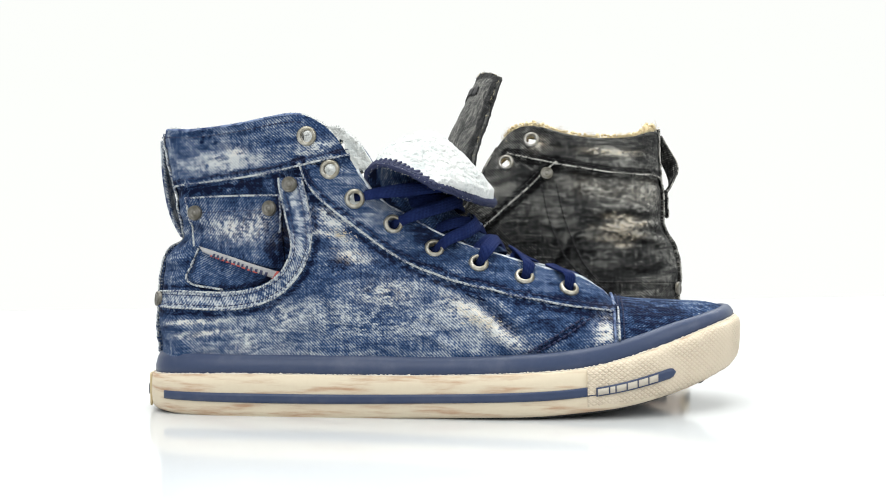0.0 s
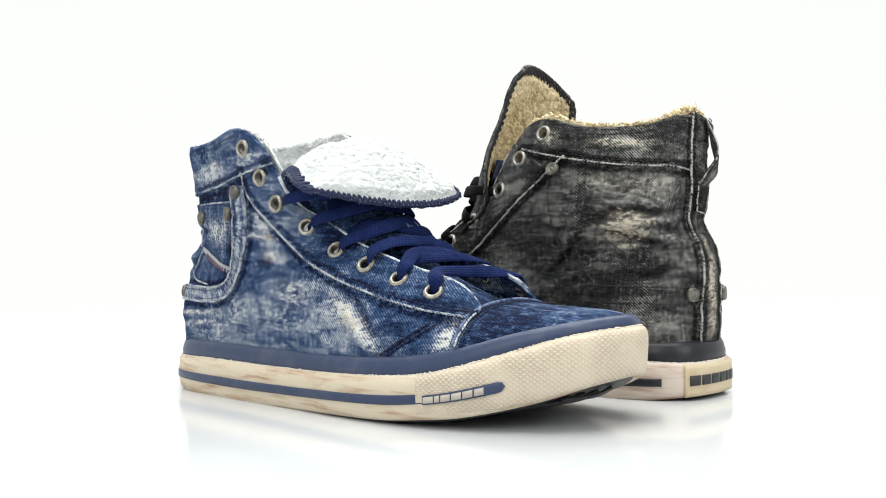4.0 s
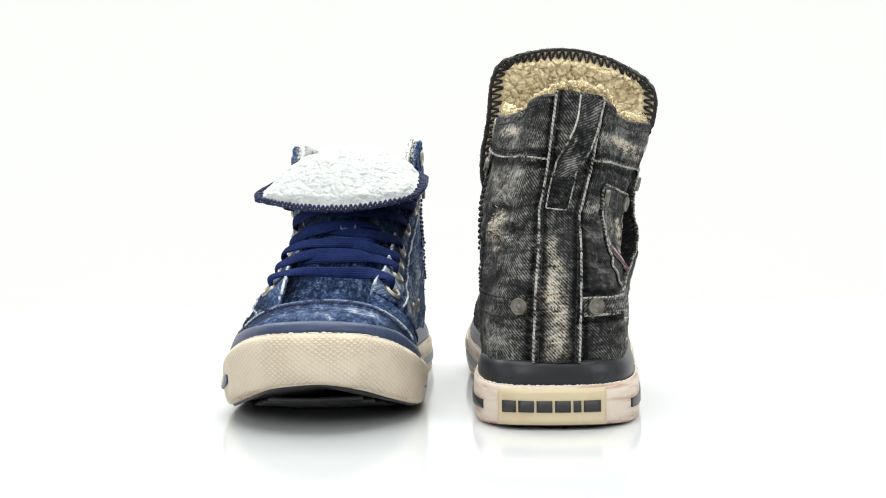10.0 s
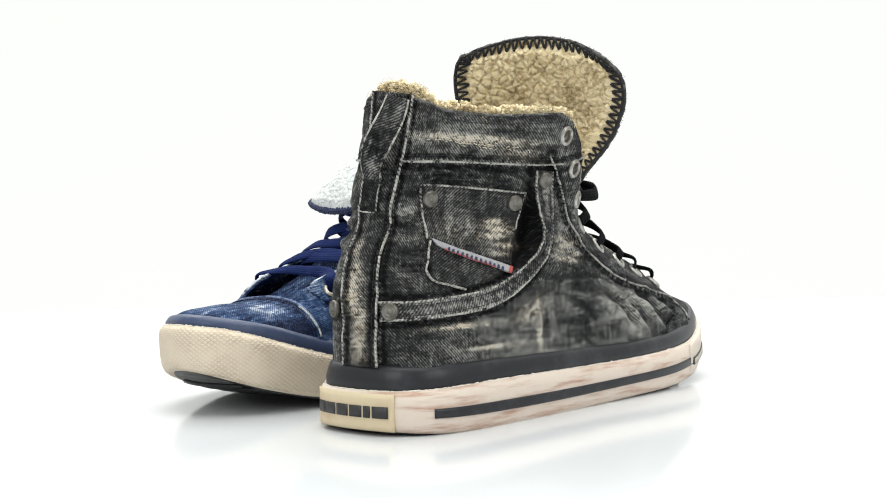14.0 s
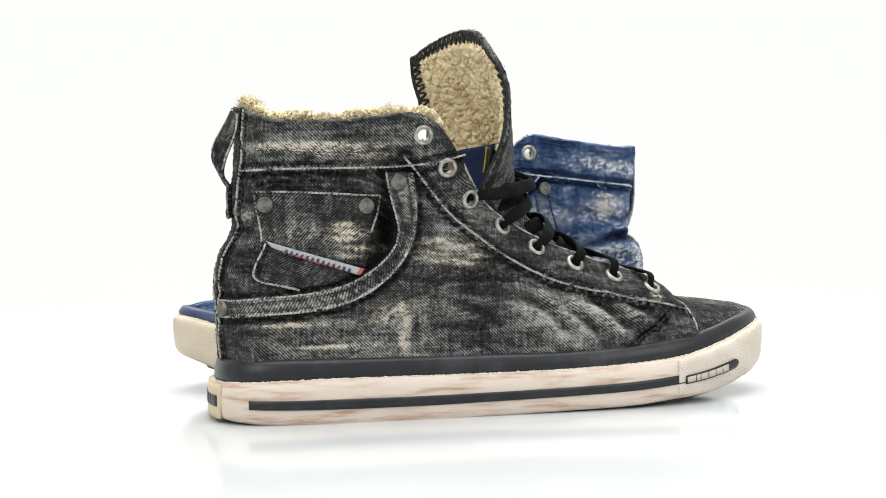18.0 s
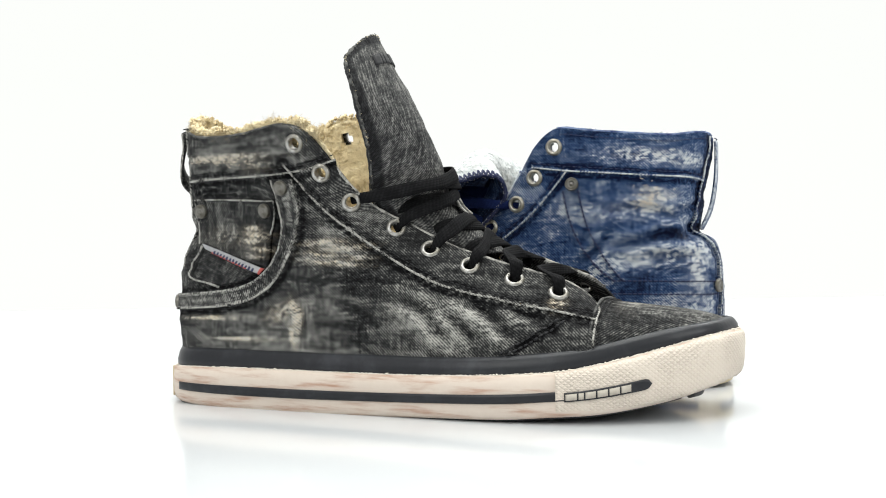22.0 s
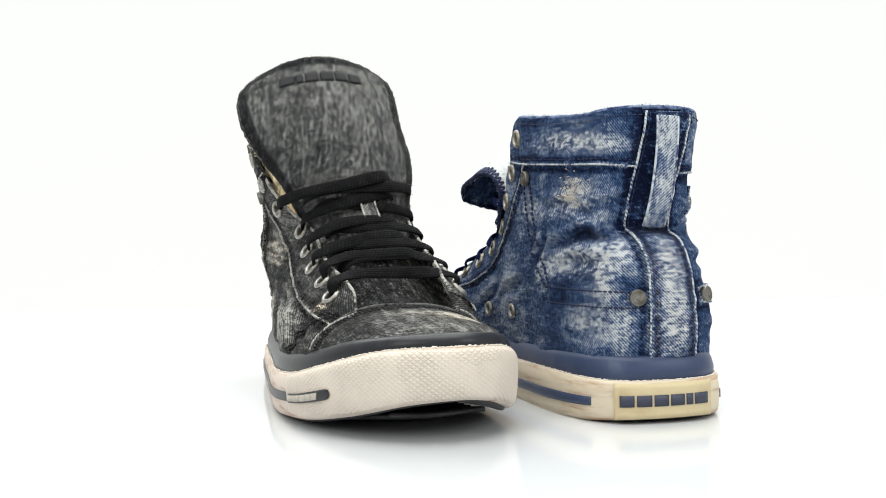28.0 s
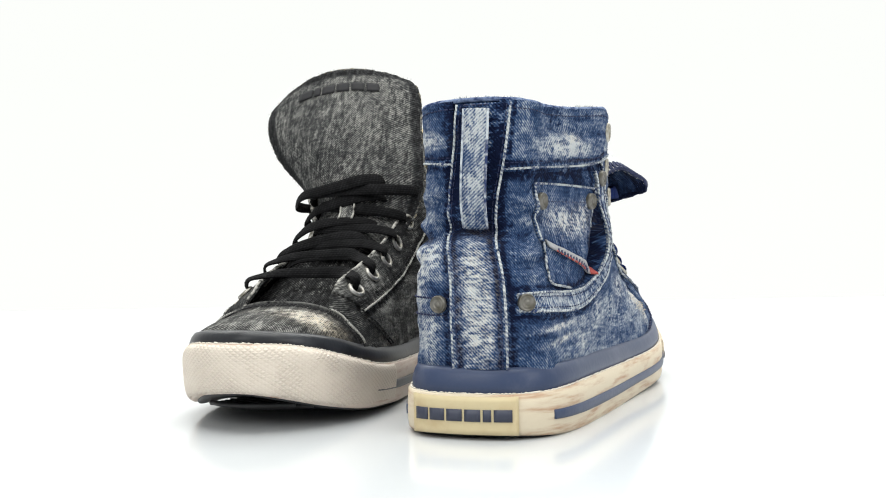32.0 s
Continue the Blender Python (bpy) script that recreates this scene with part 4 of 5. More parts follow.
def build_cloth(shoe, form, tone, wear_shade):
    mat, thread, edge = M["denim_" + tone], M["thread_" + tone], M["seam_" + tone]

    def top_line(a, b, n, drop):
        us = np.linspace(a, b, n)
        return [(u, float(form.top(u / 1000)) * 1000 - drop) for u in us]

    # waistband round the collar, outer and inner half
    for name, low, sgn in (("waistband", BAND[tone], -1), ("waistband", BAND_IN[tone], 1)):
        a, b = low[0][0], low[-1][0]
        c = curve_through(np.array(low, float), 150)
        up = [(u, float(form.top(u / 1000)) * 1000 - 0.3) for u in c[:, 0]]
        P = np.array([c, up]).transpose(1, 0, 2) / 1000
        t = np.linspace(0, 1, 32)[None, :, None]
        G = P[:, :1] * (1 - t) + P[:, 1:] * t
        U, Z = G[..., 0], G[..., 1]
        if U[0, 0] > U[-1, 0]:
            U, Z = U[::-1], Z[::-1]
        band_piece(form, name, U, Z, 0.0012, mat, shoe, wear_shade, EYELETS[tone][:1] + EYELETS_IN[tone][:1])
        seam(form, "band_seam", low, tone, shoe, 0.0014, 0.0007)
        stitches(form, "band_stitching", [(u, z + 2.6) for u, z in low], thread, shoe, 0.0014)
    # rolled top edge
    rim = [(u, float(form.top(u / 1000)) * 1000 - 0.4) for u in np.linspace(-63, 148, 70)]
    L, N = line_on(form, rim, 240, 0.0002)
    v, f = tube(L, 0.0011 * (1 + 0.2 * lumps(L, 200, 2.0)), 6)
    part("collar_edge", v, f, M["denim_edge_" + tone], shoe)
    stitches(form, "collar_stitching", [(u, z - 3.4) for u, z in rim], thread, shoe, 0.0017)
    # lacing stays, from collar to toe, on both sides
    for low, eyes, sgn in ((EYESTAY[tone], EYELETS[tone], -1), (EYESTAY_IN[tone], EYELETS_IN[tone], 1)):
        c = curve_through(np.array(low, float), 180)
        xs = form.x_of(c[:, 0] / 1000)
        xe = np.clip(xs + np.linspace(0.022, 0.0, 180) + 0.006, 0.0905, 0.2425)
        ue = np.array([form.u_of(x, sgn) for x in xe]) * 1000
        hi = np.stack([ue, form.top(ue / 1000) * 1000], 1)
        keep = hi[:, 1] < (132 if tone == "blue" else 136)
        P = np.stack([c, hi], 1)[keep] / 1000
        t = np.linspace(0, 1, 22)[None, :, None]
        G = P[:, :1] * (1 - t) + P[:, 1:] * t
        U, Z = G[..., 0], G[..., 1]
        if U[0, 0] > U[-1, 0]:
            U, Z = U[::-1], Z[::-1]
        band_piece(form, "lacing_stay", U, Z, 0.0010, mat, shoe, wear_shade, eyes)
        seam(form, "stay_seam", low, tone, shoe, 0.0011, 0.00078)
        stitches(form, "stay_stitching", [(u + sgn * 1.5, z + 2.2) for u, z in low], thread, shoe, 0.0013)
        rimL = [tuple(p) for p in hi[keep][::6]]
        L, N = line_on(form, rimL, 120, 0.0003)
        v, f = tube(L, 0.0009 * (1 + 0.3 * lumps(L, 220, 4.0)), 6)
        part("stay_edge", v, f, M["stay_edge_" + tone], shoe)
        # front end of the stay, sewn down to the sole
        uf = form.u_of(0.2425, sgn) * 1000
        zf = float(form.top(uf / 1000)) * 1000
        seam(form, "vamp_seam", [(uf, zf), (uf, (zf + 38) / 2 + 1), (uf, 36)], tone, shoe, 0.0008, 0.0007)
        stitches(form, "vamp_stitching", [(uf - sgn * 2.6, zf - 1), (uf - sgn * 2.6, 36)], thread, shoe, 0.0008)
        ud = form.u_of(0.229, sgn) * 1000
        stitches(form, "side_stitching", [(ud, 46.5), (ud - sgn * 12, 38.6), (ud - sgn * 26, 31)], thread, shoe, 0.0006, 0.0022, 0.0005, 0.0006)
        stitches(form, "side_stitching", [(ud - sgn * 3, 47), (ud - sgn * 15, 39.6), (ud - sgn * 30, 31)], thread, shoe, 0.0006, 0.0022, 0.0005, 0.0006)
    # pocket edge strap
    rubbed = lambda U, Z: (wear_shade(U, Z)[0] * 0.5 + (0.52 if tone == "blue" else 0.36), wear_shade(U, Z)[1])
    strip(form, "pocket_strap", STRAP_I[tone], STRAP_O[tone], 90, 9, [0.0016] * 8 + [0.0013, 0.0009], 0.0016, mat, shoe, rubbed)
    seam(form, "strap_seam", STRAP_O[tone], tone, shoe, 0.0012, 0.0008)
    seam(form, "strap_seam", STRAP_I[tone], tone, shoe, 0.0015, 0.0007)
    mid_line = lambda k: [(a[0] * (1 - k) + b[0] * k, a[1] * (1 - k) + b[1] * k) for a, b in zip(curve_through(np.array(STRAP_I[tone], float), 30), curve_through(np.array(STRAP_O[tone], float), 30))]
    stitches(form, "strap_stitching", mid_line(0.22), thread, shoe, [0.0019] * 8 + [0.0015, 0.0011])
    stitches(form, "strap_stitching", mid_line(0.80), thread, shoe, [0.0019] * 8 + [0.0015, 0.0011])
    # coin pocket: flap with two studs, lower panel, woven tape
    du = 0 if tone == "blue" else 7
    dz = 0 if tone == "blue" else 3.6
    flap = strip(form, "coin_pocket_flap", [(5 + du, 109 + dz), (-12 + du, 109.3 + dz), (-51 + du * 0.2, 108.6 + dz)], [(-1 + du, 84 + dz), (-20 + du, 79 + dz), (-50 + du, 71.5 + dz)], 70, 40, 0.0014, 0.0012, mat, shoe, wear_shade)
    seam(form, "flap_edge", [(5 + du, 109 + dz), (-12 + du, 109.3 + dz), (-51 + du * 0.2, 108.6 + dz)], tone, flap, 0.0015, 0.0007)
    seam(form, "flap_edge", [(5 + du, 109 + dz), (1 + du, 96 + dz), (-1.5 + du, 84 + dz)], tone, flap, 0.0014, 0.0007)
    seam(form, "flap_edge", [(-51 + du * 0.2, 108.6 + dz), (-50.5 + du * 0.3, 99 + dz), (-49.5 + du * 0.5, 90 + dz)], tone, flap, 0.0014, 0.0007)
    stitches(form, "flap_stitching", [(3 + du, 101.4 + dz), (-20 + du, 101.5 + dz), (-48 + du * 0.3, 101.8 + dz)], thread, flap, 0.0016)
    pouch = strip(form, "coin_pocket", [(-4 + du, 83 + dz), (-22 + du, 78 + dz), (-48 + du, 70.5 + dz)], [(0 + du, 66.5 + dz * 0.8), (-12 + du, 63 + dz * 0.6), (-38 + du, 64.5 + dz)], 40, 20, 0.0009, 0.0010, mat, shoe, wear_shade)
    seam(form, "pouch_edge", [(-4 + du, 83 + dz), (-1 + du, 75 + dz), (1 + du, 67 + dz), (-10 + du, 63.2 + dz * 0.7), (-19 + du, 62 + dz * 0.4)], tone, pouch, 0.0013, 0.00075)
    tape = strip(form, "woven_tape", [(-4.5 + du, 84 + dz), (-26 + du, 77.6 + dz), (-48.5 + du, 70.8 + dz)], [(-7 + du, 80.8 + dz), (-26 + du, 74.2 + dz), (-46 + du, 67.6 + dz)], 40, 4, 0.0023, 0.0008, M["tag_white"], shoe, no_wear, "white woven tape with navy and red marks")
    rnd = random.Random(5)
    for k in range(13):
        a = 0.2 + 0.058 * k
        u0, z0 = -5.5 - 41 * a + du, 82.8 - 13.2 * a + dz
        strip(form, "mark", [(u0, z0 - rnd.uniform(0, 0.5)), (u0 - 1.0, z0 - 0.35)], [(u0 + 0.9, z0 - 2.0), (u0 - 0.5, z0 - 2.3)], 3, 2, 0.0026, 0.0004, M["tag_ink"], tape, no_wear)
    for k in range(9):
        a = 0.14 + 0.075 * k
        u0, z0 = -6.6 - 40 * a + du, 80.9 - 13 * a + dz
        strip(form, "mark", [(u0, z0), (u0 - 2.0, z0 - 0.6)], [(u0 + 0.3, z0 - 0.7), (u0 - 1.7, z0 - 1.3)], 3, 2, 0.0026, 0.0004, M["tag_red"], tape, no_wear)
    strip(form, "tape_end", [(-47.6 + du, 71.2 + dz), (-49.5 + du, 70.7 + dz)], [(-45.6 + du, 67.6 + dz), (-47.2 + du, 67.2 + dz)], 4, 4, 0.0026, 0.0006, M["tag_red"], tape, no_wear, "red tab at the tape's end")
    # inner side: blind pocket lines and strap lines
    q = 0 if tone == "blue" else -3
    for d in (0, 9):
        stitches(form, "pocket_stitching", [(146 + q - d, 113), (142 + q - d, 95), (134 + q * 0.5 - d, 78), (124 - d * 0.8, 66), (116 - d * 0.5, 60)], thread, shoe, 0.0009, 0.0022, 0.0006, 0.0007)
    for z in (60, 52.6) if tone == "blue" else (58, 49.8):
        stitches(form, "strap_stitching", [(118, z + 0.8), (95, z + 0.3), (75, z), (50, z - 0.5)], thread, shoe, 0.0006, 0.0022, 0.0006, 0.0005)
    # heel strip with its two seams, and the belt loop
    strip(form, "heel_strip", HEEL_A[tone], HEEL_B[tone], 150, 20, 0.0020, 0.0018, mat, shoe, wear_shade)
    for H, s in ((HEEL_A[tone], 1), (HEEL_B[tone], -1)):
        seam(form, "heel_seam", H, tone, shoe, 0.0018, 0.0008)
        stitches(form, "heel_stitching", [(u + s * 1.7, z) for u, z in H], thread, shoe, 0.0024)
    if tone == "blue":
        cen = [(40, 141), (39, 131), (40, 117), (41.5, 104), (41.5, 94), (41, 89)]
        lift = [0.003, 0.0045, 0.0058, 0.0064, 0.0058, 0.0032]
        wide = 0.0115
    else:
        cen = [(34, 149), (35.5, 140), (37.5, 130), (40, 121), (41.5, 116.5), (41.5, 113)]
        lift = [0.003, 0.0050, 0.0080, 0.0098, 0.0085, 0.003]
        wide = np.interp(np.linspace(0, 1, 60), [0, 0.6, 1.0], [0.0120, 0.0125, 0.0100])
    C = curve_through(np.array(cen, float) / 1000, 60)
    lf = spline(np.linspace(0, 1, len(lift)), lift)(np.linspace(0, 1, 60))
    if tone == "blue":
        # drawn tight between its two ends
        L, N = form.skin(C[:, 0], C[:, 1], 0.002, 0.0)
        run = np.linspace(0, 1, 60)[:, None]
        flat = L[0] * (1 - run) + L[-1] * run
        out = N.mean(0) / np.linalg.norm(N.mean(0))
        under = np.max((L - flat) @ out)
        L = L * 0.15 + 0.85 * (flat + out * (under * np.sin(run * math.pi) ** 0.5)) + out * (lf - 0.002)[:, None]
        N = N * 0.3 + out * 0.7
    else:
        # slack and twisted, with its end sewn to a flat tab
        L, N = form.skin(C[:, 0], C[:, 1], lf, 0.0)
        N = N + np.array([0, -0.55, 0]) * np.sin(np.linspace(0, math.pi, 60))[:, None]
        N /= np.linalg.norm(N, axis=1, keepdims=True)
        strip(form, "loop_tab", [(36.5, 114), (36.8, 106), (37, 99)], [(46, 114), (46, 106), (45.6, 99)], 20, 8, 0.0042, 0.0022, mat, shoe, lambda U, Z: (np.full(U.shape, -0.25), np.zeros(U.shape)), "flat denim tab under the belt loop")
        for k in ([(36.5, 114), (36.8, 106), (37, 99)], [(46, 114), (46, 106), (45.6, 99)], [(37, 99), (41, 98.8), (45.6, 99)]):
            seam(form, "tab_edge", k, tone, shoe, 0.0044, 0.0005)
    v, f, uv = ribbon(L, N, wide, 0.0022)
    w = (0.28 if tone == "blue" else -0.12) + 0.45 * lumps(v, 120, 3.0)
    loop = part("belt_loop", v, f, mat, shoe, "denim belt loop used as a pull tab", uv=uv, attrs={"wear_shade": w, "sand": np.clip(w * 0.2, 0, 1)})
    for s in (-1, 1):
        side = np.cross(np.gradient(L, axis=0), N)
        side /= np.linalg.norm(side, axis=1, keepdims=True)
        v, f = tube(L + side * s * np.broadcast_to(wide, (60,))[:, None] * 0.47 + N * 0.0008, 0.0006 if tone == "blue" else 0.0005, 5)
        part("loop_edge", v, f, M["stay_edge_" + tone], loop)
    for k in (0, -1):
        cc = np.array(cen[k], float)
        for z in (-1.5, 1.5):
            stitches(form, "bar_tack", [(cc[0] - 4.5, cc[1] + z), (cc[0] + 4.5, cc[1] + z)], thread, loop, float(lf[k]) + 0.0012, 0.0016, 0.0004, 0.0004)


FRAYS = {"blue": [(98, 107, 9, 7, 26), (-80, 89, 6, 4, 10), (-150, 46, 8, 3, 10)], "black": [(96, 88, 10, 6, 26), (-15, 133, 22, 1.6, 22), (-197, 55, 3, 3, 12), (43, 66, 2.5, 16, 14), (-36, 92, 6, 5, 12), (-10, 46, 12, 0.8, 8)]}


def build_frays(shoe, form, tone):
    """Loose pale threads where the cloth is rubbed through."""
    rnd = random.Random(21)
    for u, z, a, b, count in FRAYS[tone]:
        pieces = []
        for k in range(int(count * 2.5)):
            cu, cz = u + rnd.gauss(0, 0.5) * a, z + rnd.gauss(0, 0.5) * b
            ang = rnd.gauss(0, 0.3) + (math.pi / 2 if b > a else 0)
            long = rnd.uniform(0.6, 2.2)
            q = []
            for t in (-1, -0.5, 0, 0.5, 1):
                q.append((cu + math.cos(ang) * t * long / 2 + rnd.gauss(0, 0.15), cz + math.sin(ang) * t * long / 2 + rnd.gauss(0, 0.15)))
            L, N = line_on(form, q, 9, 0.0014 if 118 < z or 20 < u < 60 else 0.0004)
            lift = np.sin(np.linspace(0, math.pi, 9)) * rnd.uniform(0.0, 0.0009)
            pieces.append(tube(L + N * lift[:, None], rnd.uniform(0.0001, 0.0002), 4))
        v, f = joined(pieces)
        tagged(part("frayed_threads", v, f, M["fray"], shoe), kind="stuff")


def band_piece(form, name, U, Z, off, mat, shoe, wear_shade, holes):
    """A cloth piece over the skin with eyelet holes."""
    U, Z = U[::-1], Z[::-1]
    P, N = form.skin(U, Z, off)
    c = np.cross(P[1, 0] - P[0, 0], P[0, 1] - P[0, 0])
    if np.dot(c, N[0, 0]) < 0:
        U, Z, P, N = U[::-1], Z[::-1], P[::-1], N[::-1]
    v, f = slab(P, 0.0012, N=N)
    bad = np.zeros(P.shape[0] * P.shape[1], dtype=bool)
    for hu, hz in holes:
        h, _ = form.skin(np.array([hu / 1000]), np.array([hz / 1000]), off)
        bad |= np.linalg.norm(P.reshape(-1, 3) - h[0], axis=1) < 0.0033
    bad = np.concatenate([bad, bad])
    f = [g for g in f if not any(bad[i] for i in g)]
    w, s = wear_shade(U, Z)
    uv = np.concatenate([sew_uv(U, Z, P).reshape(-1, 2)] * 2)
    return part(name, v, f, mat, shoe, uv=uv, attrs={"wear_shade": np.tile(np.ravel(w), 2), "sand": np.tile(np.ravel(s), 2)})


# ---- sole details ----
def wall_at(s, k, out):
    """A place on the sole's side wall: s an index (may be fractional) along the outline, k from bottom (0) to top (1) of the cream, out proud of it."""
    n = len(OUT)
    i = np.floor(s).astype(int)
    t = (s - i)[..., None]
    o = OUT[i % n] * (1 - t) + OUT[(i + 1) % n] * t
    nn = OUTN[i % n] * (1 - t) + OUTN[(i + 1) % n] * t
    z = SOLE_BOTTOM(o[..., 0]) * (1 - k) + CREAM_TOP(o[..., 0]) * k
    xy = o + nn * (np.asarray(out, float)[..., None] - 0.0004)
    return np.concatenate([xy, z[..., None]], -1)


def index_near(x, side):
    """The outline index at x on the outer (-1) or inner (1) side."""
    m = np.where((OUT[:, 1] * side > 0))[0]
    return int(m[np.argmin(np.abs(OUT[m, 0] - x))])


def wall_piece(name, s0, s1, k0, k1, out, thick, mat, parent, n=60, m=4, label="", bulge=0.0, tuck=0.0):
    s = np.linspace(s0, s1, n)
    S = np.repeat(s[:, None], m, 1)
    t = np.linspace(0, 1, m)[None]
    lo, hi = np.broadcast_to(np.asarray(k0, float), (n,))[:, None], np.broadcast_to(np.asarray(k1, float), (n,))[:, None]
    K = lo + (hi - lo) * t
    t2 = np.broadcast_to(t, S.shape)
    P = wall_at(S, K, out - bulge * np.abs(2 * t2 - 1) ** 6 - tuck * (1 - t2) ** 2)
    v, f = slab(P, thick)
    d = np.concatenate([[0], np.cumsum(np.linalg.norm(np.diff(P[:, 0, :2], axis=0), axis=1))])
    uv = np.stack([np.repeat(d[:, None], m, 1), P[..., 2]], -1).reshape(-1, 2)
    return part(name, v, f, mat, parent, label, uv=np.concatenate([uv, uv]))


def letter_bars(make, widths):
    """Six plain blocks where a maker's name stands: calls make(start, end) with fractions of the width."""
    total = sum(widths) + 0.15 * (len(widths) - 1)
    a = 0.0
    for w in widths:
        make(a / total, (a + w) / total)
        a += w + 0.15


def build_sole_details(shoe, tone):
    n = len(OUT)
    fox, cream = M["fox_" + tone], M["cream_" + tone]
    sl, sm = index_near(0.262, -1), index_near(0.222, 1)
    hl, hm = index_near(0.012, -1), index_near(0.012, 1)
    # toe bumper round the front, its ends ragged
    a, b = index_near(0.2265, -1), index_near(0.212, 1)
    s = np.linspace(a, b, 160)
    wav = 0.012 * np.sin(s * 1.7) + 0.01 * np.sin(s * 0.6 + 1)
    wall_piece("toe_bumper", a, b, 0.07 + wav * 0.4, 0.985 + wav * 0.3, 0.0013, 0.0016, M["knurl_" + tone], shoe, 160, 14, "cream rubber toe guard with diamond relief", 0.0016, 0.0016)
    # stripe on both sides of the foot
    wall_piece("stripe", hl + 2, index_near(0.2335, -1), 0.40, 0.60, 0.0007, 0.0009, fox, shoe, 150, 4)
    wall_piece("stripe", index_near(0.238, 1), hm - 2, 0.40, 0.60, 0.0007, 0.0009, fox, shoe, 150, 4)
    # the side mark: dark rounded plate with six pale blocks
    p0, p1 = index_near(0.2315, -1), index_near(0.2685, -1)
    k = 26
    e = np.linspace(0, 1, k)
    hw = 0.10 * np.sqrt(np.clip(1 - np.clip((e - 0.9) / 0.1, 0, 1) ** 2, 0.0, 1))
    plate = wall_piece("side_plate", p0, p1, 0.47 - hw * 0.9, 0.47 + hw, 0.0016, 0.0008, fox, shoe, k, 4, "dark rubber plate with pale raised blocks")
    L = (p1 - p0) * 0.74
    def put(f0, f1):
        wall_piece("block", p0 + 0.3 + L * f0, p0 + 0.3 + L * f1, 0.41, 0.535, 0.0020, 0.0008, M["block"], plate, 5, 3)
    letter_bars(put, [1.0, 0.45, 0.9, 0.9, 0.9, 0.85])
    # heel plate
    mid = np.argmin(OUT[:, 0])
    mid = mid - n if mid > n / 2 else mid
    h0, h1 = heel_span(mid)
    pl = wall_piece("heel_plate", h0, h1, 0.07, 0.955, 0.0009, 0.0012, M["plate_" + tone], shoe, 30, 8, "yellowed rubber heel plate with dark blocks")
    ink = M["ink_" + tone]
    span = h1 - h0
    def dark(f0, f1):
        A, B = h1 - span * (0.055 + 0.89 * f0), h1 - span * (0.055 + 0.89 * f1)
        wall_piece("block", B, A, 0.38, 0.66, 0.0014, 0.0008, ink, pl, 5, 3)
    letter_bars(dark, [1.0, 0.45, 0.9, 0.9, 0.9, 0.85])
    # ragged bead where cream and band meet
    R = np.c_[OUT - OUTN * 0.0021, CREAM_TOP(OUT[:, 0]) + 0.0002]
    R = np.concatenate([R, R[:1]])
    fine = np.stack([np.interp(np.linspace(0, n, 1200), np.arange(n + 1), R[:, c]) for c in range(3)], 1)
    rnd = np.random.RandomState(4)
    v, f = tube(fine + rnd.normal(0, 0.00008, fine.shape), np.clip(0.00034 + rnd.normal(0, 0.00016, 1200), 0.0001, 0.0008), 5)
    part("frayed_bead", v, f, M["bead"], shoe)
    # tread ribs under the toe
    for i in range(14):
        x = 0.168 + i * 0.0095
        yo, yi = float(np.interp(x, SOLE_X, SOLE_OUT)) - 0.014, float(np.interp(x, SOLE_X, SOLE_IN)) - 0.014
        zz = float(SOLE_BOTTOM(x))
        if x > 0.284:
            continue
        ys = np.linspace(-yo, yi, 9)
        line = np.stack([x + 0.004 * np.cos(ys * 90), ys, np.full(9, zz + 0.0006)], 1)
        v, f = tube(line, 0.0011, 6)
        part("tread_rib", v, f, M["tread"], shoe)


def heel_span(mid):
    """Outline indices either side of the heel's middle, 24 mm away along it."""
    n = len(OUT)
    a = b = mid
    d = 0.0
    while d < 0.0225:
        d += float(np.linalg.norm(OUT[(b + 1) % n] - OUT[b % n]))
        b += 1
    d = 0.0
    while d < 0.0255:
        d += float(np.linalg.norm(OUT[(a - 1) % n] - OUT[a % n]))
        a -= 1
    return (a + n, b + n) if a < 0 else (a, b)


# ---- lining, tongue, laces ----
def tuft_balls(points, sizes, seed):
    """Small uneven wool curls at the points, one joined mesh."""
    bm = bmesh.new()
    bmesh.ops.create_icosphere(bm, subdivisions=2, radius=1.0)
    V = np.array([v.co for v in bm.verts])
    F = [[v.index for v in f.verts] for f in bm.faces]
    bm.free()
    rnd = np.random.RandomState(seed)
    vs, fs = [], []
    for k, (p, s) in enumerate(zip(points, sizes)):
        q = Euler(rnd.uniform(0, 6.28, 3)).to_matrix()
        W = V * (1 + rnd.normal(0, 0.10, (len(V), 1))) * np.array([1.0, 0.8, 0.9])
        vs.append(np.asarray(p) + (W @ np.array(q)) * s)
        fs += [tuple(i + k * len(V) for i in f) for f in F]
    return np.concatenate(vs), fs


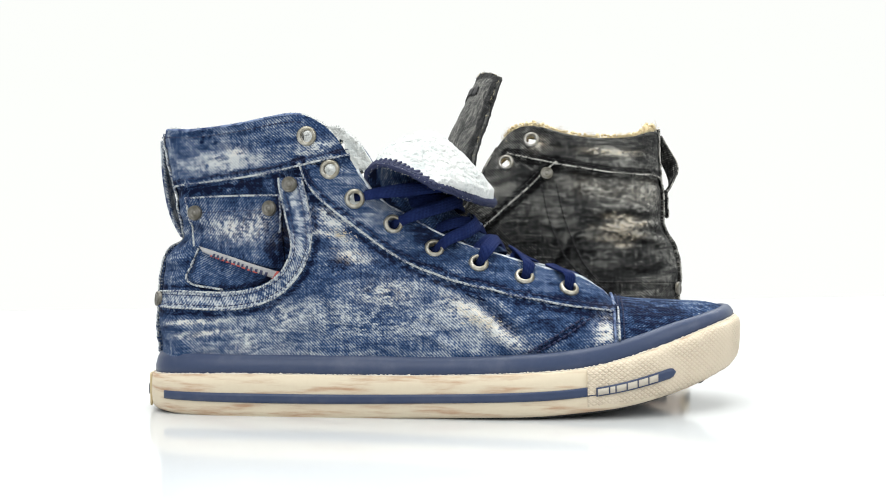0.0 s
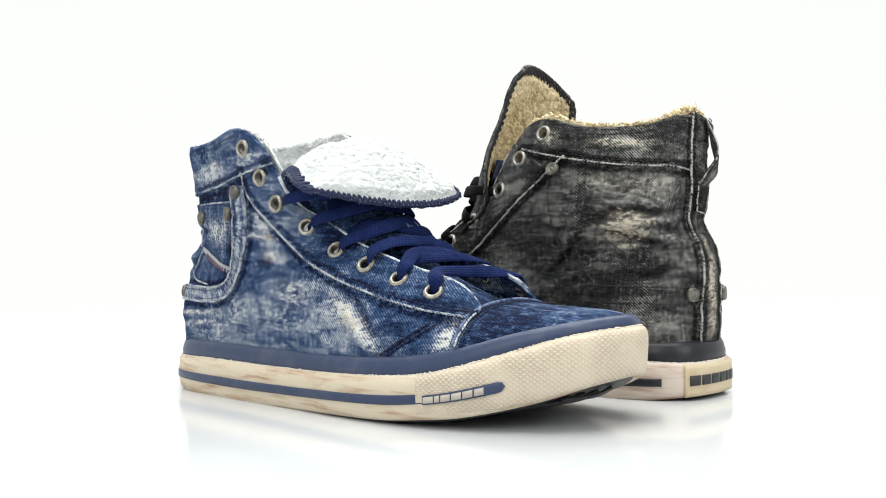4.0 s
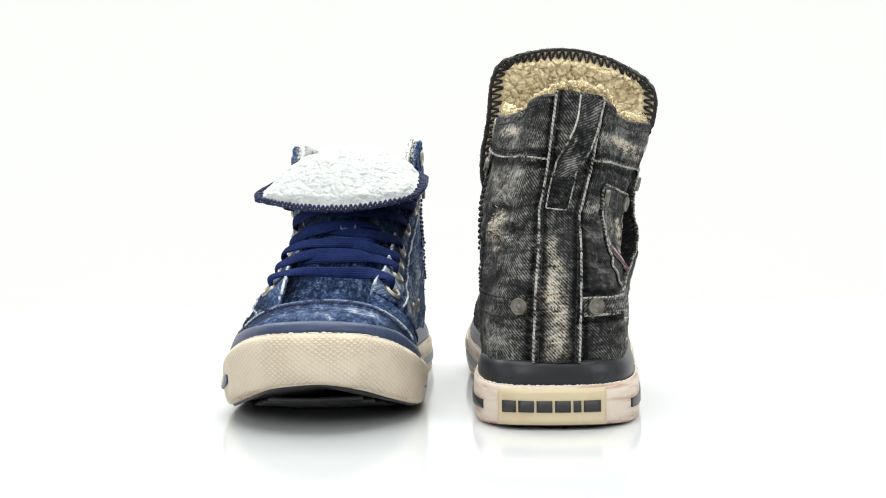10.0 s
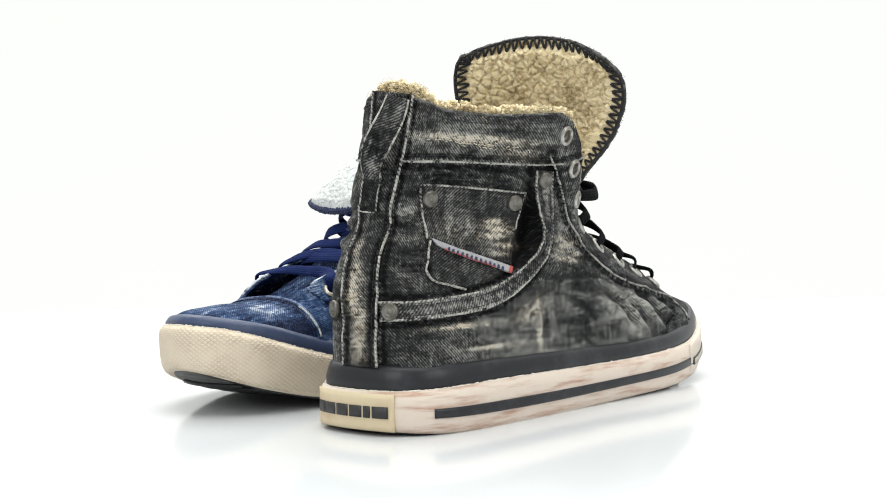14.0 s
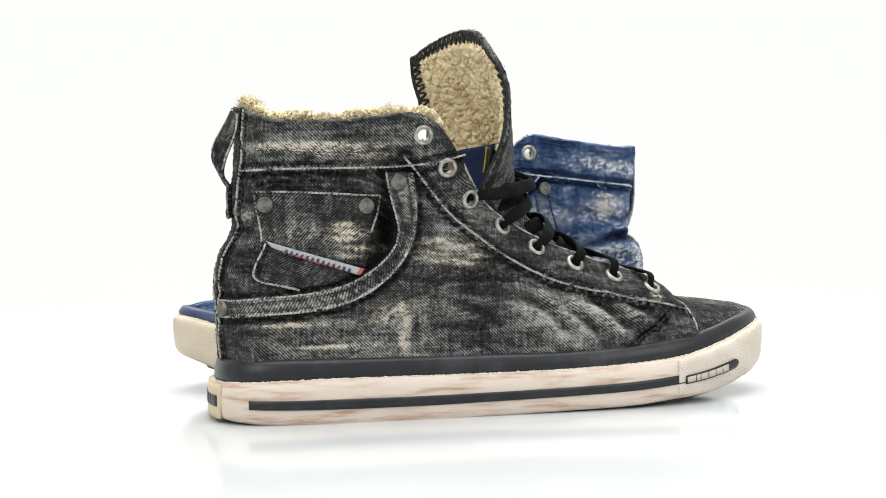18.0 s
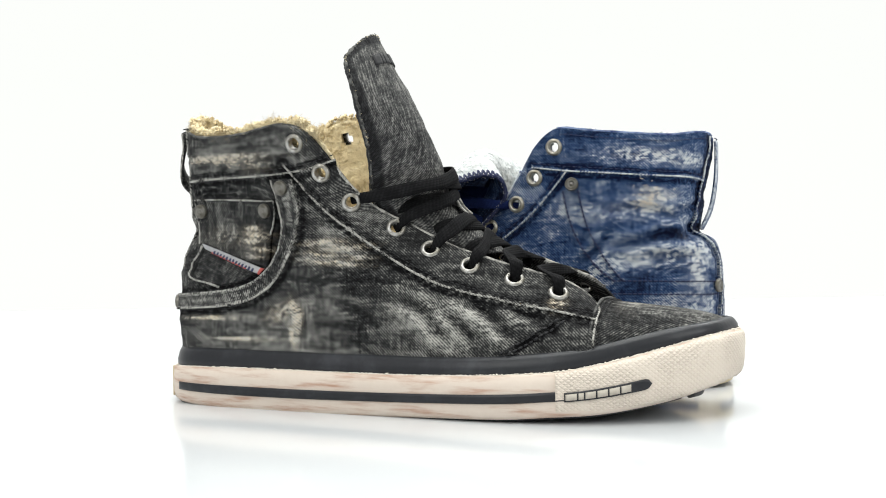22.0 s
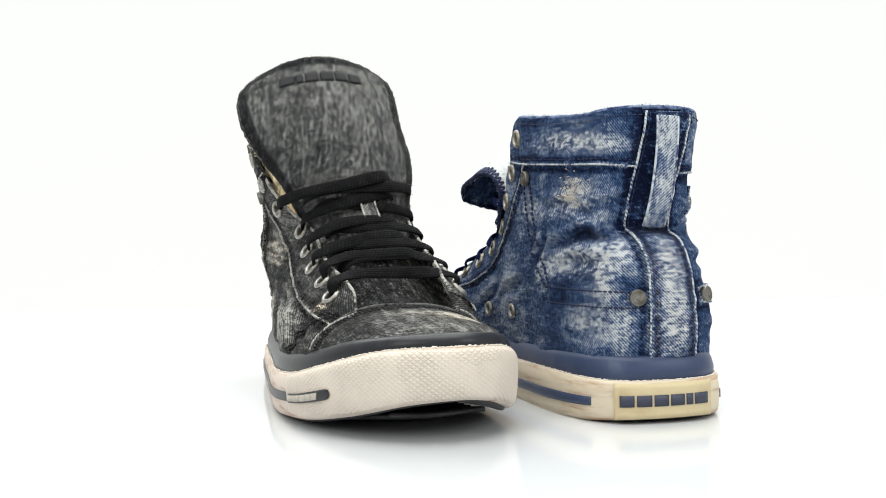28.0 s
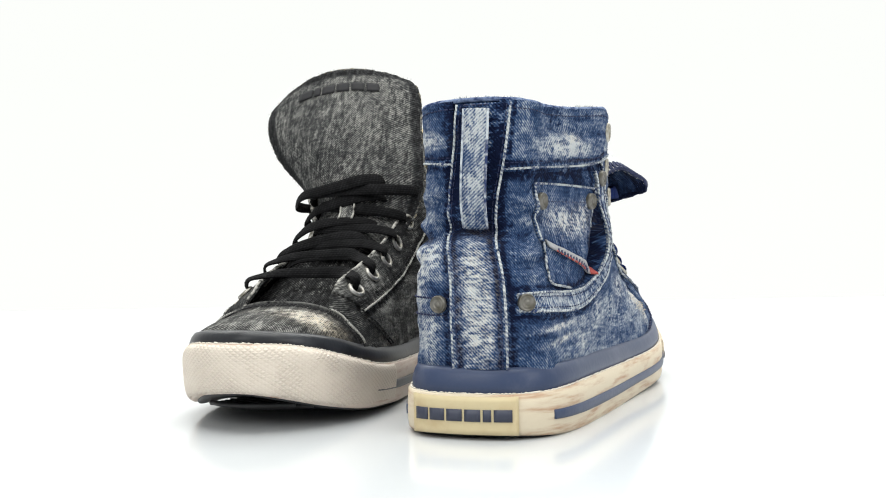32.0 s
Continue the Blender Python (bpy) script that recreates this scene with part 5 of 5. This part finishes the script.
def fibres(P, D, long, r, curl, seed, k=5):
    """Fine curled wool hairs from the points P along D, one joined mesh."""
    rnd = np.random.RandomState(seed)
    n = len(P)
    D = D + rnd.normal(0, 0.45, (n, 3))
    D /= np.linalg.norm(D, axis=1, keepdims=True)
    A = np.cross(D, rnd.normal(0, 1, (n, 3)))
    A /= np.linalg.norm(A, axis=1, keepdims=True)
    B = np.cross(D, A)
    ln = (long * rnd.uniform(0.5, 1.2, n))[:, None]
    ph, tw = rnd.uniform(0, 6.28, (n, 1)), rnd.uniform(3.5, 7.5, (n, 1))
    V = np.empty((n, k, 3, 3))
    for j in range(k):
        t = j / (k - 1)
        c = P + D * ln * (t - 0.25 * t * t) + ln * curl * t * (A * np.sin(tw * t + ph) + B * np.cos(tw * t + ph))
        for q in range(3):
            V[:, j, q] = c + r * (1 - 0.7 * t) * (A * math.cos(2.094 * q) + B * math.sin(2.094 * q))
    base = (np.arange(n) * k * 3)[:, None]
    F = []
    for j in range(k - 1):
        for q in range(3):
            a, b = j * 3 + q, j * 3 + (q + 1) % 3
            F.append(base + np.array([[a, b, b + 3, a + 3]]))
    return V.reshape(-1, 3), np.concatenate(F)


def sherpa(P, count, seed, deep, gap):
    """Height of curled wool clumps over points P (n x m x 3): pillows parted by fine creases."""
    rnd = np.random.RandomState(seed)
    Q = P.reshape(-1, 3)
    S = Q[rnd.randint(0, len(Q), count)] + rnd.normal(0, 0.0008, (count, 3))
    Q = Q + 0.0009 * np.stack([lumps(Q, 420, seed + k * 9.0) for k in range(3)], 1)
    out = np.empty(len(Q))
    for i in range(0, len(Q), 4000):
        d = np.sqrt(((Q[i:i + 4000, None] - S[None]) ** 2).sum(-1))
        two = np.partition(d, 1, axis=1)[:, :2]
        out[i:i + 4000] = two[:, 1] - two[:, 0]
    return (deep * np.clip(out / gap, 0, 1) ** 0.6).reshape(P.shape[:2])


def refined(A, n, m):
    """A grid A (.. x .. x 3) drawn finer, n x m."""
    i, j = np.linspace(0, A.shape[0] - 1, n), np.linspace(0, A.shape[1] - 1, m)
    a, b = np.minimum(i.astype(int), A.shape[0] - 2), np.minimum(j.astype(int), A.shape[1] - 2)
    s, t = (i - a)[:, None, None], (j - b)[None, :, None]
    R = A[a] * (1 - s) + A[a + 1] * s
    return R[:, b] * (1 - t) + R[:, b + 1] * t


def build_lining(shoe, form, tone, holes):
    fur = M["fur_" + tone]
    u = np.linspace(form.u_of(0.118, -1), form.u_of(0.118, 1), 260)
    k = np.linspace(0, 1, 60)
    U = np.repeat(u[:, None], 60, 1)
    T = form.top(U) + 0.0008
    Z = 0.05 + (T - 0.05) * k[None]
    P, N = form.skin(U, Z, -0.0042)
    P = P + N * (0.0013 * lumps(P, 330, 2.0) + 0.0007 * lumps(P, 800, 5.0))[..., None]
    P, N = P[::-1], N[::-1]
    v, f = slab(P, 0.0022, N=N)
    bad = np.zeros(P.shape[0] * P.shape[1], dtype=bool)
    for hu, hz in holes:
        h, _ = form.skin(np.array([hu / 1000]), np.array([hz / 1000]), -0.003)
        bad |= np.linalg.norm(P.reshape(-1, 3) - h[0], axis=1) < 0.0030
    bad = np.concatenate([bad, bad])
    f = [g for g in f if not any(bad[i] for i in g)]
    lining = part("lining", v, f, fur, shoe, "curly fleece lining")
    # curls along the opening
    rnd = np.random.RandomState(8)
    big = tone == "black"
    cnt = 1700 if big else 260
    us = rnd.uniform(form.u_of(0.106, -1), form.u_of(0.106, 1), cnt)
    off = rnd.uniform(-0.0065, -0.0012 if big else -0.0022, cnt)
    zs = form.top(us) + (rnd.uniform(-0.004, 0.0036, cnt) if big else rnd.uniform(-0.005, 0.0012, cnt))
    hump = 0.0022 * np.clip(lumps(np.stack([us, zs, off], 1), 60, 9.0), 0, 1) if big else 0.0
    nape = lambda q: 0.0042 * np.exp(-((q - 0.036) / 0.024) ** 2) if big else 0.0
    hump = hump + nape(us) * rnd.uniform(0, 1, cnt)
    C, _ = form.skin(us, zs + hump, off, 0.3)
    v, f = tuft_balls(C, rnd.uniform(0.0006, 0.0013, cnt), 3)
    tagged(part("fleece", v, f, fur, lining), kind="stuff")
    # loose hairs over the curls
    cnt = 13000 if big else 2600
    us = rnd.uniform(form.u_of(0.108, -1), form.u_of(0.108, 1), cnt)
    off = rnd.uniform(-0.0062, -0.0012, cnt)
    clump = np.clip(0.75 + 0.9 * lumps(np.stack([us, us * 0, off], 1), 95, 4.0), 0.15, 1.6)
    zs = form.top(us) + rnd.uniform(-0.0035, 0.0010, cnt) + nape(us) * rnd.uniform(0, 1, cnt)
    C, N = form.skin(us, zs, off, 0.3)
    v, f = fibres(C, np.array([0, 0, 1.0]) + 0.25 * N, (0.0054 if big else 0.0012) * clump, 0.00019, 0.28, 14)
    tagged(part("loose_hair", v, f, fur, lining), kind="stuff")


def tongue_sheet(outer, middle, inner, n=80, m=48):
    """A curved flap lofted through three lines of (x, y, z) in millimetres: outer edge, middle, inner edge."""
    L, C, R = (curve_through(np.array(k, float) / 1000, n)[:, None] for k in (outer, middle, inner))
    a = np.linspace(-1, 1, m)[None, :, None]
    return a * (a - 1) / 2 * L + (1 - a * a) * C + a * (a + 1) / 2 * R


def overlock(P, N, inset_cols, off, pitch, mat, parent):
    """Zigzag edging thread round the free edge of sheet P: up one side, over the top, down the other."""
    n, m = P.shape[:2]
    d = inset_cols
    outer = [P[i, 0] for i in range(n // 5, n)] + [P[n - 1, j] for j in range(1, m)] + [P[i, m - 1] for i in range(n - 2, n // 5, -1)]
    ia = [np.clip(i, 0, n - 1 - d) for i in range(n // 5, n)]
    inner = [P[i, d] for i in ia] + [P[n - 1 - d, min(max(j, d), m - 1 - d)] for j in range(1, m)] + [P[min(i, n - 1 - d), m - 1 - d] for i in range(n - 2, n // 5, -1)]
    nn = [N[i, 0] for i in range(n // 5, n)] + [N[n - 1, j] for j in range(1, m)] + [N[i, m - 1] for i in range(n - 2, n // 5, -1)]
    outer, inner, nn = np.array(outer), np.array(inner), np.array(nn)
    s = np.concatenate([[0], np.cumsum(np.linalg.norm(np.diff(outer, axis=0), axis=1))])
    k = int(s[-1] / pitch)
    q = np.linspace(0, s[-1], 2 * k + 1)
    O = np.stack([np.interp(q, s, outer[:, c]) for c in range(3)], 1)
    I = np.stack([np.interp(q, s, inner[:, c]) for c in range(3)], 1)
    Z = np.stack([np.interp(q, s, nn[:, c]) for c in range(3)], 1)
    rnd = np.random.RandomState(2)
    even = (np.arange(2 * k + 1) % 2 == 0)[:, None]
    pts = np.where(even, O + Z * 0.0004, I + (O - I) * rnd.uniform(-0.12, 0.15, (2 * k + 1, 1)) + Z * off)
    pts = curve_through(pts, 5 * (2 * k + 1))
    v, f = tube(pts, 0.00066 * (1 + 0.2 * lumps(pts, 500, 3.0)), 5)
    part("edge_stitching", v, f, mat, parent)
    # the cloth's dark turned edge under the thread
    t = np.linspace(-0.15, 0.14 if pitch > 0.003 else 0.02, 5)[None, :, None]
    G = O[:, None] * (1 - t) + I[:, None] * t + Z[:, None] * 0.0007 + 0.0004 * lumps(np.repeat(O[:, None], 5, 1) + t * 0.01, 600, 2.0)[..., None]
    v, f = slab(G, 0.0012, N=np.repeat(Z[:, None], 5, 1))
    part("turned_edge", v, f, mat, parent)
    return O, Z


def build_tongue(shoe, form, tone):
    fur, mat = M["fur_" + tone], M["denim_tongue_" + tone]
    if tone == "black":
        P = tongue_sheet([(160, -25, 77), (145, -30, 91), (131, -34, 104), (133.5, -42.5, 118), (137, -59, 140), (134.5, -65, 160), (131.5, -64, 168.5), (128, -59.5, 174.5)],
                         [(188, 1, 79), (173, 0, 91), (160, -2, 106), (156, -6, 121), (149, -12, 146), (137, -17, 170), (127, -20, 191)],
                         [(160, 26, 80), (145, 31, 94), (131, 33, 108), (128.5, 35, 122), (122.5, 31.5, 148), (116, 29, 168), (112.5, 26, 178), (110, 20.5, 184)], 80)
    else:
        P = tongue_sheet([(158, -27, 77), (143, -31, 90), (130, -35, 102), (123, -37, 111), (123, -41, 118), (130, -46, 120.5), (141, -52, 117.5), (150, -56, 113.5), (155, -55, 110.5)],
                         [(188, 1, 79), (173, 0, 90), (158, -1, 104), (147, -2, 119), (141, -3, 131), (144, -4, 137), (156, -4, 133), (168, -4, 120), (175, -4, 109), (178, -4, 102.5)],
                         [(158, 27, 78), (143, 31, 92), (130, 35, 104), (124, 37, 113), (127, 40, 120), (140, 43, 121), (156, 44.5, 117), (168, 43.5, 112), (173.5, 41, 109)], 96)
    N = -normals(P)
    if np.dot(N[20, 24], np.array([1.0, 0, 0.6])) < 0:
        N = -N
    P = P + N * (0.0012 * lumps(P, 45, 3.0) + 0.0005 * lumps(P, 130, 8.0))[..., None]
    n, m = P.shape[:2]
    v, f = slab(P, 0.0014, N=N)
    uu = np.concatenate([[0], np.cumsum(np.linalg.norm(np.diff(P[:, m // 2], axis=0), axis=1))])
    uv = np.stack([np.repeat(uu[:, None], m, 1), P[..., 1]], -1).reshape(-1, 2)
    w = np.full(n * m, 0.26 if tone == "black" else -0.1) + 0.08 * lumps(P, 80, 1.0).ravel()
    rows, cols = np.indices((n, m))
    edge = np.minimum(np.minimum(cols, m - 1 - cols), n - 1 - rows).ravel()
    w = w - 0.5 * (edge < 3)
    tongue = part("tongue", v, f, mat, shoe, "denim tongue folded forward" if tone == "blue" else "denim tongue standing upright", uv=np.concatenate([uv, uv]), attrs={"wear_shade": np.tile(w, 2), "sand": np.zeros(2 * n * m)})
    # fleece on the inside, curled in clumps, thin at the sewn edge
    lo = 14
    big = tone == "black"
    Q, NQ = refined(P[lo:], 190, 130), refined(N[lo:], 190, 130)
    r2, c2 = np.indices(Q.shape[:2])
    e2 = np.minimum(np.minimum(c2, 129 - c2), 189 - r2)
    d = 0.0016 + sherpa(Q, 620, 5, 0.0024 if big else 0.0013, 0.0013) + 0.0006 * lumps(Q, 90, 6.0) + 0.0003 * lumps(Q, 800, 1.0)
    d = d * np.clip((e2 - 5.5) / 7.0, 0.04, 1)
    v, f = slab(Q - NQ * 0.0012, 0.001, N=NQ)
    inner = Q - NQ * (0.0016 + d)[..., None]
    v[Q.shape[0] * Q.shape[1]:] = inner.reshape(-1, 3)
    part("tongue_fleece", v, f, fur, tongue, "curly fleece on the tongue's inside")
    rnd = np.random.RandomState(12)
    if big:
        I, J = rnd.randint(70, 184, 7000), rnd.randint(9, 121, 7000)
        v, f = fibres(inner[I, J] + NQ[I, J] * 0.0004, -NQ[I, J] * 0.6 + rnd.normal(0, 0.5, (7000, 3)), np.full(7000, 0.0021), 0.00013, 0.35, 31, 4)
        tagged(part("loose_hair", v, f, fur, tongue), kind="stuff")
    overlock(P - N * 0.0014, -N, 3 if tone == "black" else 2, 0.0019 if tone == "black" else 0.0009, 0.0040 if tone == "black" else 0.0027, M["thread_" + tone], tongue)
    # frayed edge cord
    rim = np.concatenate([P[n // 5:, 0], P[-1, 1:], P[n // 5:-1, -1][::-1]])
    nrm = np.concatenate([N[n // 5:, 0], N[-1, 1:], N[n // 5:-1, -1][::-1]])
    fine = curve_through(rim - nrm * 0.0008, 420)
    v, f = tube(fine + 0.0004 * np.stack([lumps(fine, 420, 1.0 + k) for k in range(3)], 1), 0.0009 * (1 + 0.45 * lumps(fine, 380, 4.0)), 6)
    part("tongue_edge", v, f, M["denim_edge_black" if tone == "black" else "thread_blue"], tongue)
    inward = np.concatenate([P[n // 5:, 3], P[-4, 1:], P[n // 5:-1, -4][::-1]])
    away = rim - inward
    away /= np.maximum(np.linalg.norm(away, axis=1, keepdims=True), 1e-9)
    pick = rnd.randint(0, len(rim), 1100)
    spread = rnd.uniform(0, 1, (1100, 1))
    root = rim[pick] * spread + rim[np.minimum(pick + 1, len(rim) - 1)] * (1 - spread) - nrm[pick] * rnd.uniform(-0.0006, 0.002, (1100, 1))
    for name, a, b, key in (("edge_fray", 0, 420, "thread_" + tone), ("edge_fray", 750, 1100, "fur_" + tone)):
        v, f = fibres(root[a:b], away[pick[a:b]], np.full(b - a, 0.0013), 0.00014, 0.3, 40 + a, 4)
        tagged(part(name, v, f, M[key], tongue), kind="stuff")
    if tone == "black":
        # embossed blocks where the maker's name stands
        row = int(n * 0.89)
        def put(f0, f1):
            j = np.linspace(-0.52 + 1.04 * f0, -0.52 + 1.04 * f1, 5)
            jj = (j + 1) / 2 * (m - 1)
            ii = row + np.linspace(-1.6, 1.6, 5)
            G = np.array([[bilinear(P, i, q) + bilinear(N, i, q) * 0.0009 for q in jj] for i in ii]).transpose(1, 0, 2)
            v, f = slab(G, 0.0012)
            part("block", v, f, M["thread_" + tone], tongue)
        letter_bars(put, [1.0, 0.45, 0.9, 0.9, 0.9, 0.85])
    if tone == "black":
        # blue cloth and a yellow label low on the inside
        for name, r0, r1, c0, c1, off, key, text in (("inner_facing", 22, 44, 4, 42, 0.0080, "facing", "blue cloth at the foot of the tongue"), ("inner_label", 32, 42, 5, 22, 0.0112, "label_yellow", "yellow cloth label")):
            G = P[r0:r1, c0:c1] - N[r0:r1, c0:c1] * off
            v, f = slab(G, 0.0006, N=-N[r0:r1, c0:c1])
            part(name, v, f, M[key], tongue, text)
    # lace keeper
    i0, i1 = (16, 26) if tone == "black" else (14, 22)
    L = np.array([P[i, m // 2 + 1] for i in range(i0, i1)])
    NN = np.array([N[i, m // 2 + 1] for i in range(i0, i1)])
    v, f, uv = ribbon(L + NN * 0.0022, NN, 0.0085, 0.0016)
    keeper = part("lace_keeper", v, f, mat, tongue, uv=uv, attrs={"wear_shade": np.full(len(v), -0.1 if tone == "blue" else 0.25), "sand": np.zeros(len(v))})
    side = np.cross(np.gradient(L, axis=0), NN)
    side /= np.linalg.norm(side, axis=1, keepdims=True)
    for s in (-1, 1):
        v, f = tube(L + side * s * 0.004 + NN * 0.0032, 0.0006, 5)
        part("keeper_edge", v, f, M[("denim_edge_" if tone == "blue" else "stay_edge_") + tone], keeper)
    return P, N


def bilinear(A, i, j):
    a, b = min(int(i), A.shape[0] - 2), min(int(j), A.shape[1] - 2)
    s, t = i - a, j - b
    return A[a, b] * (1 - s) * (1 - t) + A[a + 1, b] * s * (1 - t) + A[a, b + 1] * (1 - s) * t + A[a + 1, b + 1] * s * t


def build_laces(shoe, form, tone):
    """Crossed flat laces over the tongue: each leaves an eyelet outwards and dives under the other stay one pair further down."""
    mat = M["lace_" + tone]
    A = [form.skin(np.array([u / 1000]), np.array([z / 1000]), 0.0026) for u, z in EYELETS[tone]]
    B = [form.skin(np.array([u / 1000]), np.array([z / 1000]), 0.0026) for u, z in EYELETS_IN[tone]]
    rnd = random.Random(3 if tone == "blue" else 9)
    nose = spline([0.050, 0.0575, 0.064, 0.072, 0.079, 0.091, 0.106, 0.121, 0.14], [0.246, 0.2335, 0.2185, 0.202, 0.189, 0.1735, 0.161, 0.157, 0.152])

    def run(p, pn, q, qn, over, rise, twist, bend, quick=2.8):
        """One stretch from eyelet p round the front of the tongue to eyelet q (over), or to dive under its stay."""
        p, q = np.array(p), np.array(q)
        if not over:
            q = q + np.array([0.004, -0.006 * np.sign(q[1] - p[1]), 0.0015])
        t = np.linspace(0, 1, 52)
        s = 0.5 - 0.5 * np.cos(t * math.pi)
        y = p[1] + (q[1] - p[1]) * (0.35 * t + 0.65 * s)
        cy, hy = (p[1] + q[1]) / 2, abs(q[1] - p[1]) / 2
        a = np.clip((y - cy) / hy, -1, 1)
        z = p[2] + (q[2] - p[2]) * t + np.sin(math.pi * t) * bend + 0.0010 * np.sin(t * 7 + twist) + (1 - np.abs(a) ** 5) * 0.0052
        xm = nose(z) + rise
        xe = p[0] + (q[0] - p[0]) * t
        x = xm - (xm - xe) * np.abs(a) ** quick
        L = np.stack([x, y, z], 1)
        # the ends: out of one eyelet, into the other or under the cloth
        ins = np.exp(-(t / 0.05) ** 2)[:, None]
        L = L - pn * 0.0055 * ins + pn * (0.0016 if quick < 3 else 0.0030) * np.exp(-((t - 0.10) / 0.07) ** 2)[:, None]
        oute = np.exp(-((1 - t) / 0.05) ** 2)[:, None]
        if over:
            L = L - qn * 0.0055 * oute + qn * 0.0016 * np.exp(-((t - 0.90) / 0.07) ** 2)[:, None]
        else:
            L = L - qn * 0.0065 * np.exp(-((1 - t) / 0.17) ** 2)[:, None]
        front = np.stack([np.full(52, 0.85), np.zeros(52), np.full(52, 0.55)], 1)
        c = (1 - np.abs(a) ** 2)[:, None]
        N = front * c + (pn * (1 - t[:, None]) + qn * t[:, None]) * (1 - c) + np.outer(np.sin(t * 5 + twist), np.array([0.0, 0, 0.22]))
        N /= np.linalg.norm(N, axis=1, keepdims=True)
        w = 0.0066 * (0.66 + 0.38 * np.clip(np.sin(math.pi * t) * 2.6, 0, 1)) * (1 + 0.08 * np.sin(t * 9 + twist))
        v, f, uv = ribbon(L, N, w, 0.0015, 0.15)
        part("lace", v, f, mat, shoe, uv=uv)

    # each strand leaves its eyelet, climbs over the tongue and dives under the other stay half a pair higher
    for i in range(3, 7):
        a, an, b, bn = A[i][0][0], A[i][1][0], B[i][0][0], B[i][1][0]
        a2, b2 = a * 0.45 + A[i - 1][0][0] * 0.55, b * 0.45 + B[i - 1][0][0] * 0.55
        run(b, bn, a2, an, False, 0.0008, rnd.uniform(0, 6), 0.0015)
        run(a, an, b2, bn, False, 0.0026, rnd.uniform(0, 6), 0.0035)
    run(A[7][0][0], A[7][1][0], B[7][0][0], B[7][1][0], True, 0.0022, 1.0, 0.004)
    # the ends cross at the top pair and are tucked in
    run(A[2][0][0], A[2][1][0], B[2][0][0] + np.array([0.004, -0.001, 0.004]), B[2][1][0], False, 0.0040, 2.0, 0.0, 4.2)
    run(B[2][0][0], B[2][1][0], A[2][0][0] + np.array([0.004, 0.001, 0.001]), A[2][1][0], False, 0.0022, 4.0, -0.0020, 4.2)


M["bead"] = rubber("pale_crumbled_rubber", rgb(0.66, 0.62, 0.55), rgb(0.45, 0.36, 0.27), 0.8, 200)
M["facing"] = rubber("blue_cotton", rgb(0.010, 0.022, 0.08), rgb(0.02, 0.04, 0.13), 0.9, 300)
M["denim_edge_blue"] = seam_cloth("dark_blue_edge", rgb(0.17, 0.22, 0.34), rgb(0.015, 0.028, 0.09), False)
M["denim_edge_black"] = seam_cloth("black_edge", rgb(0.12, 0.12, 0.115), rgb(0.010, 0.010, 0.011), False)
M["stay_edge_blue"] = seam_cloth("rubbed_blue_edge", rgb(0.52, 0.56, 0.60), rgb(0.03, 0.045, 0.12), False)
M["stay_edge_black"] = seam_cloth("rubbed_black_edge", rgb(0.40, 0.39, 0.36), rgb(0.012, 0.012, 0.013), False)
TOE_SPOTS = {"blue": [(262, 22, 10, 18, 0.6, 0.05), (252, -10, 9, 20, 0.15, 0.0), (278, -5, 7, 25, 0.3, 0.0)], "black": [(262, 26, 9, 14, 0.7, 0.9), (254, 0, 6, 22, 0.3, 0.2), (268, -8, 8, 22, 0.2, 0.0)]}


def sneaker(form, tone, label):
    shoe = tagged(new("sneaker"), label, "shoe", "pair of sneakers")
    TOE_DROP[0] = 0.0048 if tone == "black" else 0.0
    seams = [BAND[tone], BAND_IN[tone], STRAP_O[tone], STRAP_I[tone], EYESTAY[tone], EYESTAY_IN[tone], HEEL_A[tone], HEEL_B[tone]]
    wear_shade = wear_shade_of(SPOTS[tone], seams, form.folds, form.seed)
    form.seams = [curve_through(np.array(p, float) / 1000, 60) for p in seams]
    form.strap = curve_through(np.array(STRAP_I[tone], float) / 1000, 90)
    form.mouth = (0.036, 0.019, 0.0055, 0.0060) if tone == "black" else (0.038, 0.019, 0.0042, 0.0050)
    build_sole(shoe, tone)
    build_sole_details(shoe, tone)
    holes = EYELETS[tone] + EYELETS_IN[tone]
    build_upper(shoe, form, tone, wear_shade, holes, TOE_SPOTS[tone])
    build_cloth(shoe, form, tone, wear_shade)
    build_lining(shoe, form, tone, holes)
    build_tongue(shoe, form, tone)
    build_fittings(shoe, form, tone)
    build_laces(shoe, form, tone)
    build_frays(shoe, form, tone)
    TOE_DROP[0] = 0.0
    return shoe


build_place()
shoe_blue = sneaker(FORM_BLUE, "blue", "worn blue denim high-top sneaker with white fleece lining and folded tongue")
shoe_black = sneaker(FORM_BLACK, "black", "worn black denim high-top sneaker with tan fleece lining and upright tongue")


def motions():
    """Both shoes ride the same turning table."""
    turn = spline([t for t, a in TURN], [a for t, a in TURN])
    for shoe, (x, y, yaw) in ((shoe_blue, BLUE_AT), (shoe_black, BLACK_AT)):
        rows = []
        for i in range(33):
            a = -float(turn(i))
            c, s = math.cos(radians(a)), math.sin(radians(a))
            rows.append((float(i), pose(x * c - y * s, x * s + y * c, 0.0, 0, 0, yaw + a)))
        walk(shoe, rows)


motions()
